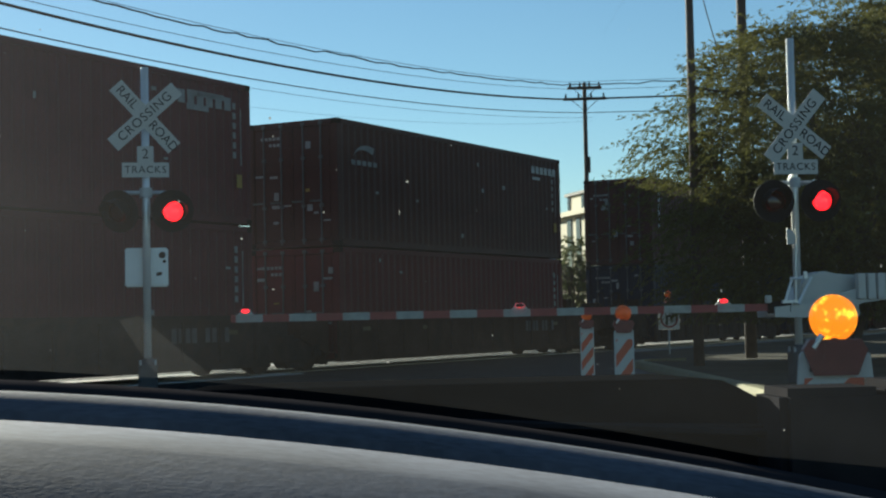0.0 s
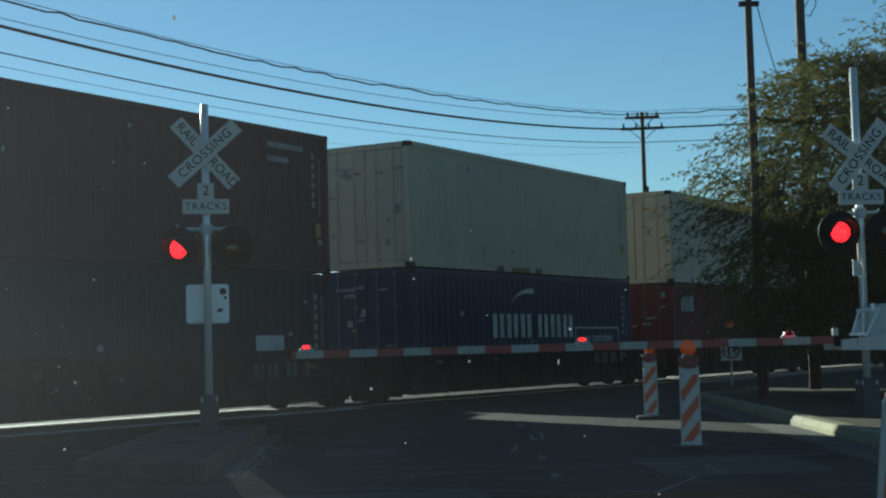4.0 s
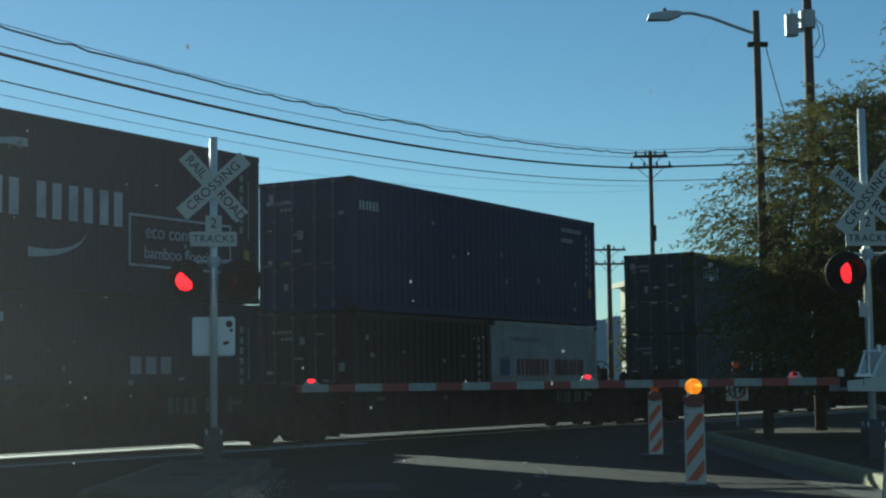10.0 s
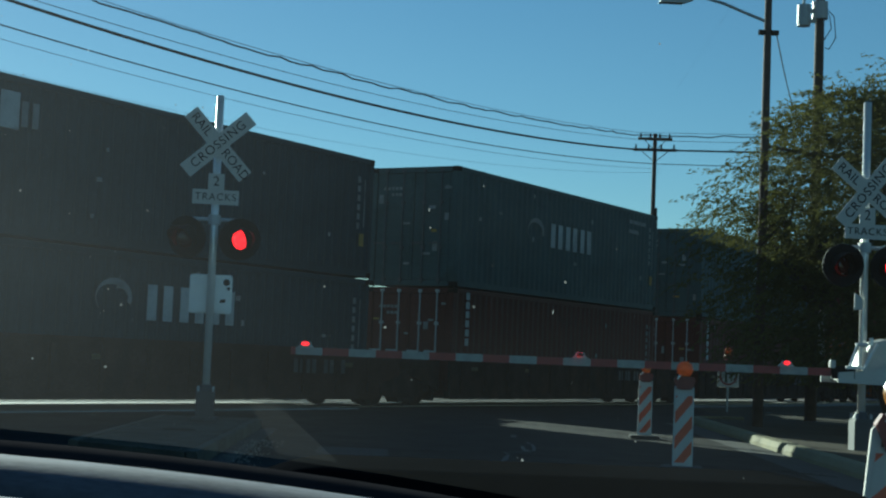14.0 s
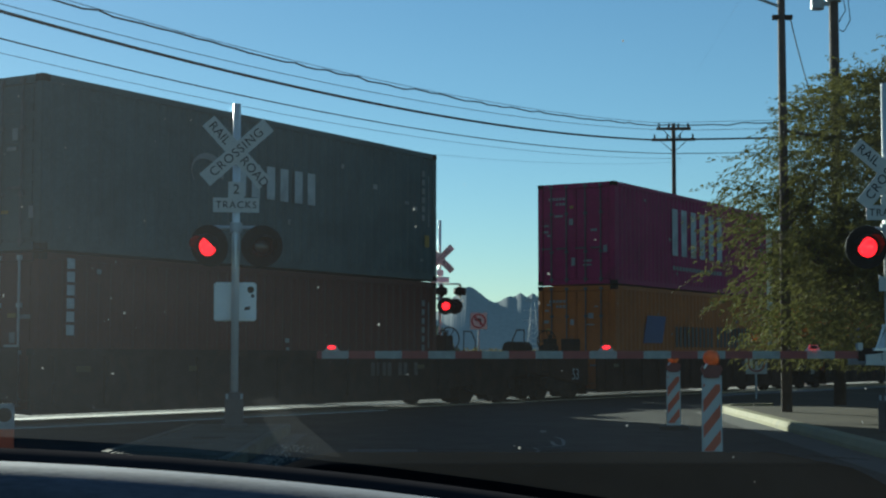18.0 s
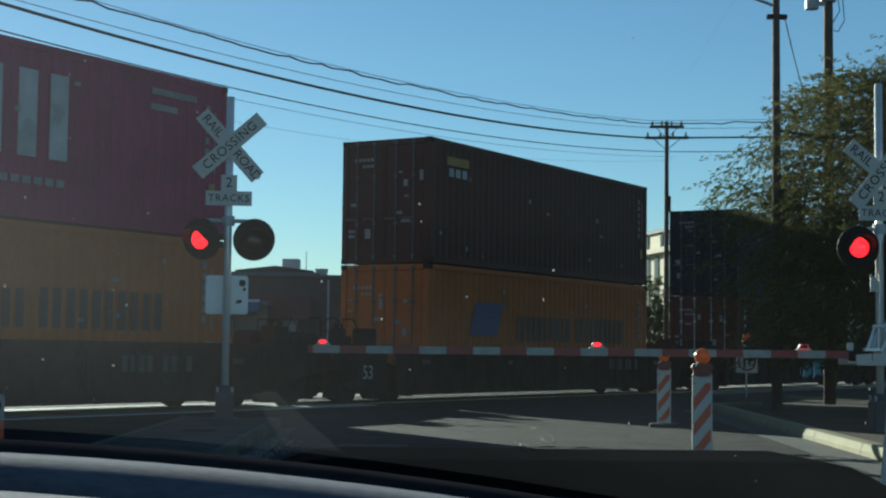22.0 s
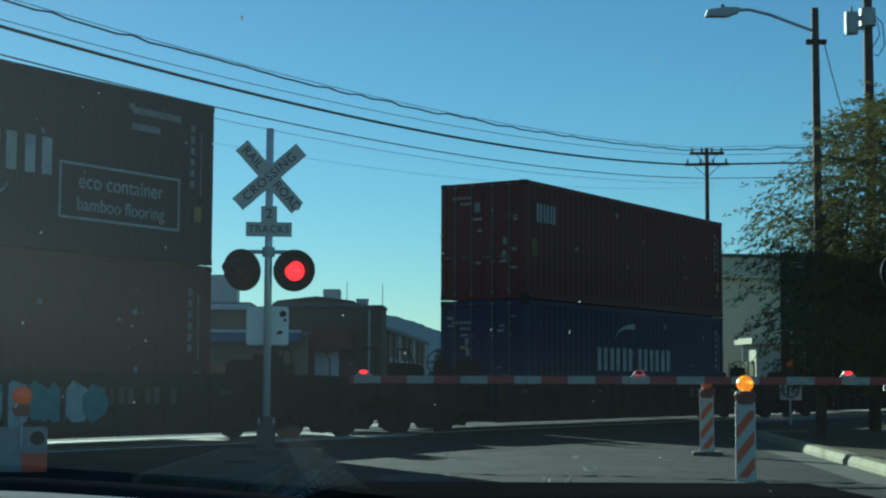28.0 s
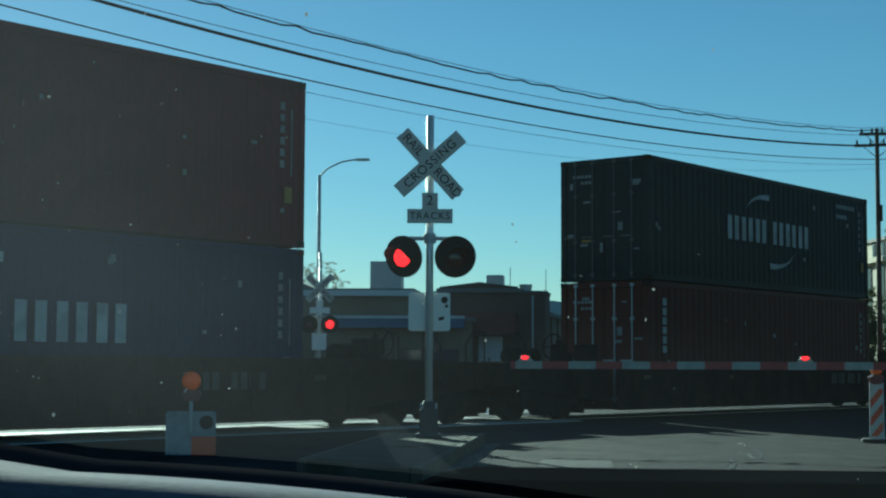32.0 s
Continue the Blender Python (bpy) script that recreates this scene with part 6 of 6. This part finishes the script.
# leading-end station at t = 0, top height, upper and lower container: (paint, height, marks)
STACKS = [
    (-16.7, 5.75, [("rusty brown steel container", BROWN, HC, ())], [("dark blue steel container", NAVY, STD, ())]),
    (-1.2, 6.03, [("dark maroon steel container", MAROON, HC, ())], [("dark brown steel container", BROWN, HC, ())]),
    (14.35, 6.05, [("dark maroon steel container with pale side lettering bars", MAROON, HC, (blocks(6, 9.8, 2.3, 0.26, 0.3, DULL),))], [("dark maroon-brown steel container", MAROON, HC, ())]),
    (29.88, 5.75, [("dark brown steel container with a small pale emblem", RUST, HC, (emblem(0.5, 1.92), blocks(6, 10.25, 2.38, 0.2, 0.28, MARK), rect(10.3, 2.2, 0.5, 0.08, MARK)))], [("dark red-brown steel container", CAIRED, STD, ())]),
    (49.49, 5.79, [("rusty brown steel container with a column of pale blocks", RUST, HC, (column(6, 0.62, 2.32, MARK),))], [("dark blue steel container with pale door marks", NAVY, STD, (rect(9.6, 0.6, 0.9, 0.7, MARK),))]),
    (64.91, 6.05, [("cream-painted high steel container with clean doors", CREAM, HC, (rect(4.9, 0.02, 0.95, 0.12, OCHRE), rect(4.1, 0.0, 0.36, 0.15, MARKDARK), rect(6.2, 0.0, 0.36, 0.15, MARKDARK)))], [("dark blue steel container with a pale word mark and crescent", DKBLUE, HC, (cma(), frame_text(8.45, 0.54, 2.85, 0.93)))]),
    (80.39, 6.07, [("cream-painted high steel container with clean doors", CREAM, HC, (rect(4.9, 0.02, 0.95, 0.12, OCHRE), rect(4.1, 0.0, 0.36, 0.15, MARKDARK), rect(6.2, 0.0, 0.36, 0.15, MARKDARK)))], [("oxide red steel container with a pale word mark", CAIRED, HC, (word(3, 0.69, 1.97, 0.49, 0.36, MARK),))]),
    (95.83, 5.76, [("dark blue steel container with a pale word mark and framed slogan", NAVY, HC, (cma(), frame_text(8.45, 0.54, 2.85, 0.93)))], [("dark blue steel container with a small pale emblem", NAVY, STD, (emblem(0.58, 1.55), blocks(7, 4.03, 2.03, 0.14, 0.225, MARK), rect(4.03, 1.72, 0.46, 0.1, MARK), blocks(3, 8.5, 1.19, 0.31, 0.4, DULL)))]),
    (111.20, 5.76, [("dark blue steel container with a small pale word mark", DKBLUE, HC, (word(3, 0.34, 2.2, 0.2, 0.27, MARK),))], [("dark brown short steel container", SOOT, STD, (), 6.058, -3.06), ("pale grey short steel container with a red word mark", PALE, STD, (rect(0.45, 1.18, 0.48, 0.41, MARKBLUE), word(4, 1.35, 1.18, 0.42, 0.45, MARKRED), word(4, 3.45, 1.18, 0.42, 0.45, MARKRED), blocks(9, 1.0, 2.05, 0.1, 0.2, DULL)), 6.058, 3.06)]),
    (130.77, 5.45, [("dark teal steel container with a pale word mark", DKTEAL, STD, (rect(1.28, 1.72, 0.42, 0.6, MARK), word(1, 0.78, 1.78, 0.42, 0.5, DULL), word(1, 1.74, 1.78, 0.42, 0.5, DULL)))], [("dark teal steel container with a pale word mark", DKTEAL, STD, (mol(),))]),
    (146.60, 5.81, [("grey teal steel container with a large pale word mark", TEAL, HC, (mol(),))], [("brown steel container with a column of pale blocks", BROWN, STD, (column(6, 0.62, 2.32, MARK),))]),
    (162.56, 5.80, [("grey teal steel container with a large pale word mark", TEAL, HC, (mol(),))], [("brown steel container with a column of pale blocks", BROWN, STD, (column(6, 0.62, 2.32, MARK),))]),
    (184.23, 6.14, [("magenta steel container with three large pale blocks", MAGENTA, HC, (word(3, 4.0, 1.02, 1.42, 1.45, MARK), blocks(16, 4.06, 0.58, 0.12, 0.25, DULL)))], [("orange steel container with a blue emblem", HAPAG, HC, (lloyd(),))]),
    (203.74, 6.14, [("dark brown steel container with a small pale emblem", RUST, HC, (rect(0.75, 2.32, 1.0, 0.2, MARKYEL), blocks(3, 0.85, 2.05, 0.2, 0.3, MARK)))], [("orange steel container with a blue emblem", HAPAG, HC, (lloyd(),))]),
    (223.36, 6.15, [("dark blue steel container with a pale word mark and framed slogan", NAVY, HC, (cma(), frame_text(8.45, 0.54, 2.85, 0.93)))], [("brown steel container with a column of pale blocks", BROWN, HC, (column(6, 0.62, 2.32, MARK),))]),
    (246.96, 6.11, [("oxide red steel container with a pale word mark", CAIRED, HC, (word(3, 0.56, 1.9, 0.46, 0.34, MARK), rect(0.3, 1.05, 0.3, 0.42, OCHRE)))], [("dark blue steel container with a pale word mark and crescent", DKBLUE, HC, (cma(),))]),
    (270.55, 6.11, [("near-black blue-green steel container with a pale word mark", DKGREEN, HC, (cma(),))], [("brown steel container with a column of pale blocks", BROWN, HC, (column(6, 0.62, 2.32, MARK),))]),
    (292.4, 5.75, [("dark blue steel container", NAVY, HC, ())], [("dark brown steel container", BROWN, STD, ())]),
]
LENGTH = 12.192
TRAIN = []  # (thing, station at t = 0, height)


def wheel_mesh():
    bm = bmesh.new()
    rod(bm, (0, -0.07, 0), (0, 0.06, 0), 0.42, 0.42, n=28)
    rod(bm, (0, 0.06, 0), (0, 0.09, 0), 0.455, n=28)
    rod(bm, (0, -0.10, 0), (0, -0.07, 0), 0.14, n=16)
    return finish(bm, "wheel", STEEL)


WHEEL = wheel_mesh()


def truck(parent, x):
    """Two axles with side frames; x in the car's space, height measured from the rail."""
    for side in (-1, 1):
        bm = bmesh.new()
        prism(bm, [(-1.15, 0.34), (-0.95, 0.30), (-0.55, 0.22), (0.55, 0.22), (0.95, 0.30), (1.15, 0.34), (1.15, 0.58), (0.9, 0.62), (0.45, 0.74), (-0.45, 0.74), (-0.9, 0.62), (-1.15, 0.58)], 0.12, Matrix.Translation((x, side * 0.98 - 0.06, 0)))
        tf = part("truck_frame", bm, STEEL, parent, "dark cast truck side frame")
        for k in (-0.89, 0.89):
            wh = new("wheel", WHEEL)
            wh.parent = tf
            wh.location = (x + k, side * 0.7525, 0.42)
            wh.rotation_euler = (0, 0, 0 if side < 0 else math.pi)
            part("axle_box", box(bmesh.new(), x + k - 0.13, x + k + 0.13, side * 1.04 - 0.06, side * 1.04 + 0.06, 0.33, 0.6, 0.02), STEEL, tf)
    for k in (-0.89, 0.89):
        part("axle", rod(bmesh.new(), (x + k, -0.75, 0.42), (x + k, 0.75, 0.42), 0.08, n=10), STEEL, parent)
    for side in (-1, 1):
        bm = bmesh.new()
        prism(bm, [(-0.30, 0.10), (0.30, 0.10), (0.42, 0.219), (-0.42, 0.219)], 0.3, Matrix.Translation((x, side * 0.98 - 0.15, 0)))
        part("spring_plank", bm, STEEL, parent, "low-hung spring seat between the wheels")
        for k in (-1.42, 1.42):
            part("brake_beam", box(bmesh.new(), x + k - 0.05, x + k + 0.05, side * 0.8 - 0.2, side * 0.8 + 0.2, 0.13, 0.5, 0.01), STEEL, parent)
    part("bolster", box(bmesh.new(), x - 0.25, x + 0.25, -0.95, 0.95, 0.5, 0.82, 0.02), STEEL, parent)


def well_car(front, back, mat, shared_front, number):
    """A well around one stack; front and back: reach of the ends from the middle of the stack."""
    car = thing("well_car", "dark weathered double-stack well car with ribbed sides", "railway car", group="well cars of the train")
    wl = 6.4 if min(front, back) < 9 else 7.6
    for side in (-1, 1):
        bm = bmesh.new()
        y = side * 1.36
        a, b = sorted((y - 0.03, y + 0.03))
        box(bm, -wl, wl, a, b, 0.26, 1.12)
        box(bm, -wl, wl, *sorted((y - side * 0.09, y + side * 0.07)), 1.12, 1.24, 0.01)
        box(bm, -wl, wl, *sorted((y - side * 0.12, y + side * 0.07)), 0.18, 0.26, 0.01)
        sill = part("side_sill", bm, mat, car)
        n = int(wl * 2 / 1.15)
        for i in range(n):
            x = -wl + 0.5 + i * (2 * wl - 1.0) / (n - 1)
            part("rib", cached(("rib", side), lambda: box(bmesh.new(), -0.045, 0.045, *sorted((side * 1.392, side * 1.43)), 0.325, 1.115), mat), None, sill).location = (x, 0, 0)
        if side < 0:
            for x, dx, z, m2 in ((-wl + 1.0, 0.32, 0.86, AGED), (-2.6, 0.26, 0.86, AGED), (wl - 1.4, 0.3, 0.86, AGED)):
                part("reflector", box(bmesh.new(), x, x + dx, -1.398, -1.393, z, z + 0.09), m2, sill, "yellow reflective strip")
            bm = bmesh.new()
            for i in range(9):
                if i != 4:
                    box(bm, 3.2 + i * 0.21, 3.34 + i * 0.21, -1.398, -1.393, 0.72, 1.0)
            part("marking", bm, FAINT, sill, "faded row of number bars")
            if number == 14:
                rnd = random.Random(3)
                for i in range(8):
                    x, c = 0.15 + i * 0.42, rnd.uniform(0.68, 0.8)
                    pts = [(x + (0.27 + 0.1 * rnd.random()) * math.cos(a), c + (0.24 + 0.16 * rnd.random()) * math.sin(a)) for a in [2 * math.pi * j / 7 for j in range(7)]]
                    bm = bmesh.new()
                    prism(bm, [(px, min(1.1, max(0.34, pz))) for px, pz in pts], 0.004 + 0.0006 * i, Matrix.Translation((0, -1.397 - 0.0006 * i, 0)))
                    part("graffiti", bm, TEALSPRAY if i % 3 else PALESPRAY, sill, "sprayed teal graffiti shape")
    part("well_floor", box(bmesh.new(), -wl, wl, -1.3, 1.3, 0.19, 0.235), STEEL, car)
    for sx, reach in ((-1, front), (1, back)):
        bm = bmesh.new()
        x0, x1 = wl, reach - 0.25
        prism(bm, [(x0 * sx, 0.35), (x1 * sx, 0.72), (x1 * sx, 1.2), (x0 * sx, 1.26)], 2.2, Matrix.Translation((0, -1.1, 0)))
        end = part("end_platform", bm, mat, car)
        if sx < 0 and number in (12, 13, 14):
            lettering("53", 0.42, end, Matrix.Translation((-x0 - 0.75, -1.104, 0.66)), MARK)
        if reach > 9:
            truck(car, sx * (reach - 1.9))
            bm = bmesh.new()
            rod(bm, (sx * (x1 + 0.1), 0, 0.82), (sx * (reach + 0.02), 0, 0.82), 0.09, n=8)
            box(bm, *sorted((sx * (reach - 0.1), sx * (reach + 0.0))), -0.16, 0.16, 0.66, 0.98)
            part("coupler", bm, STEEL, end)
            bm = bmesh.new()
            xx = sx * (reach - 0.7)
            for y in (-1.12, 1.12):
                tube(bm, [(xx - 0.3 * sx, y, 1.05), (xx - 0.3 * sx, y, 1.55), (xx - 0.08 * sx, y, 1.8), (xx + 0.3 * sx, y, 1.8), (xx + 0.3 * sx, y, 1.05)], 0.016, 6)
            part("grab_rail", bm, STEEL, end, "bent steel grab rail")
            xb = sx * (x0 + 1.15)
            bm = rod(bmesh.new(), (xb, -0.55, 1.0), (xb, -0.55, 1.72), 0.05, n=8)
            box(bm, *sorted((xb - 0.12, xb + 0.12)), -0.7, -0.4, 1.3, 1.62, 0.02)
            stand = part("brake_stand", bm, STEEL, end, "dark hand brake stand")
            bm = bmesh.new()
            for i in range(16):
                a, b = 2 * math.pi * i / 16, 2 * math.pi * (i + 1) / 16
                rod(bm, (xb + sx * 0.2, -0.55 + 0.28 * math.cos(a), 1.55 + 0.28 * math.sin(a)), (xb + sx * 0.2, -0.55 + 0.28 * math.cos(b), 1.55 + 0.28 * math.sin(b)), 0.016, n=5)
            for i in range(3):
                a = 2 * math.pi * i / 3
                rod(bm, (xb + sx * 0.2, -0.55, 1.55), (xb + sx * 0.2, -0.55 + 0.28 * math.cos(a), 1.55 + 0.28 * math.sin(a)), 0.012, n=5)
            rod(bm, (xb, -0.55, 1.55), (xb + sx * 0.2, -0.55, 1.55), 0.03, n=6)
            part("brake_wheel", bm, STEEL, stand, "spoked brake wheel")
            bm = rod(bmesh.new(), (sx * (x0 + 0.9), 0.3, 1.35), (sx * (x0 + 1.9), 0.3, 1.35), 0.19, n=14)
            part("air_tank", bm, STEEL, end, "dark cylindrical air tank")
            bm = bmesh.new()
            for zz in (0.45, 0.75, 1.05):
                rod(bm, (sx * (x1 - 0.55), -1.2, zz), (sx * (x1 - 0.1), -1.2, zz), 0.014, n=5)
            for xx in (x1 - 0.55, x1 - 0.1):
                rod(bm, (sx * xx, -1.2, 0.4), (sx * xx, -1.2, 1.3), 0.014, n=5)
            part("side_ladder", bm, STEEL, end, "short steel side ladder")
            for y, top_z in ((-0.85, 1.62), (-0.2, 1.45)):
                part("end_cabinet", box(bmesh.new(), *sorted((sx * (x0 + 0.35), sx * (x0 + 0.72))), y - 0.2, y + 0.2, 1.1, top_z, 0.02), STEEL, end, "dark upright equipment box")
        elif sx > 0:
            truck(car, sx * reach)
    return car


mid = [s[0] + LENGTH / 2 for s in STACKS]
for k, (off, top, uppers, lowers) in enumerate(STACKS):
    up_h = uppers[0][2]
    low_h = top - up_h - 0.025 - 0.31
    for row, z in ((uppers, top - up_h), (lowers, 0.31)):
        for item in row:
            label, mat, h, marks = item[:4]
            h = h if row is uppers else low_h
            length, shift = item[4:] if len(item) > 4 else (LENGTH, 0.0)
            ob = container(label, mat, length, h, (*marks, end_marks(k * 2 + (row is uppers))))
            TRAIN.append((ob, mid[k] + shift, z))
    front = (mid[k] - mid[k - 1]) / 2 if k else 7.75
    back = (mid[k + 1] - mid[k]) / 2 if k + 1 < len(mid) else 9.8
    car = well_car(front, back, STEEL if k % 3 else CARBROWN, False, k)
    TRAIN.append((car, mid[k], RAIL_Z))


# ---- what moves ----
TRAVEL = [(0, 0.0), (2, 17.417), (4, 34.463), (6, 51.052), (8, 67.362), (10, 83.447), (12, 99.088), (14, 114.373), (16, 129.481), (18, 144.379), (20, 159.018), (22, 173.344), (24, 187.242), (26, 200.753), (28, 213.991), (30, 226.92), (32, 239.448)]


def flips(spans):
    """Rows of (seconds, turn) for a lens that shows its lit side during the spans: it swings round in a tenth of a second."""
    rows, now = [], 0 if any(a <= 0 < b for a, b in spans) else 180
    rows.append((0.0, now))
    events = sorted({e for a, b in spans for e in (a, b) if 0.05 < e < 31.9})
    for e in events:
        start = now
        for i in range(4):
            rows.append((e - 0.05 + i / 30, start + 60 * i))
        now = start + 180
    rows.append((32.0, now))
    return rows


def motions():
    for ob, s, z in TRAIN:
        walk(ob, [(t, rail_pose(s - g, FACE_Q + 1.22, z)) for t, g in TRAVEL])
    right = [(0, 0.35), (1.4, 1.9), (3.3, 3.8), (5.22, 5.6), (6.8, 7.3), (8.6, 9.12), (10.3, 10.8), (12.1, 12.6), (13.75, 14.3), (15.55, 15.94), (17.25, 17.75), (19.1, 19.6), (20.75, 21.25), (22.45, 22.93), (24.25, 24.75), (25.95, 26.45), (27.7, 28.2), (29.45, 29.93), (31.2, 31.6)]
    left, last = [], 0.0
    for a, b in right:
        if a > last:
            left.append((last, a))
        last = 16.12 if b == 15.94 else b  # both lamps dark for a moment
    left.append((last, 33.0))
    # the far masts flash to a beat of their own
    far_right = [(0.6, 1.2), (1.8, 2.4), (3.0, 3.6), (4.2, 4.8), (5.4, 6.0), (6.6, 7.2), (7.8, 8.4), (9.0, 9.6), (10.2, 10.8), (11.9, 12.5), (13.2, 13.8), (14.4, 15.0), (15.6, 16.2), (16.7, 17.2), (17.8, 18.45), (19.75, 20.4), (21.1, 21.7), (22.3, 22.9), (24.2, 24.8), (25.4, 26.0), (26.9, 27.6), (28.2, 28.6), (29.2, 29.8), (30.25, 31.1), (31.8, 33.0)]
    far_left = [(a, b) for a, b in zip([0.0] + [e[1] for e in far_right], [e[0] for e in far_right])]
    beat = {"left": left, "right": right, "far_left": far_left, "far_right": far_right}
    for lens, tag, turn in RED_LAMPS:
        p = lens.location.copy()
        walk(lens, [(t, pose(p.x, p.y, p.z, 0, 0, turn + a)) for t, a in flips(beat[tag])])
    amber = {
        "p1": [(0.4, 2.6), (6.4, 6.6), (8.4, 11.6), (12.4, 13.6), (16.9, 17.1), (19.4, 20.1), (22.4, 23.1), (24.9, 25.6), (27.8, 29.4)],
        "p2": [(1.4, 2.1), (7.4, 7.6), (11.9, 12.1), (15.9, 16.1), (18.4, 19.1), (21.4, 21.6), (23.9, 24.6), (30.4, 31.2)],
        "p3": [(0.0, 2.4)], "sign": [(16.9, 17.2), (19.9, 20.2), (22.9, 23.2), (28.9, 30.2)], "barr": [(29.2, 30.9)],
    }
    for lens, tag in AMBER_LAMPS:
        p = lens.location.copy()
        walk(lens, [(t, pose(p.x, p.y, p.z, 0, 0, a)) for t, a in flips(amber[tag])])


motions()
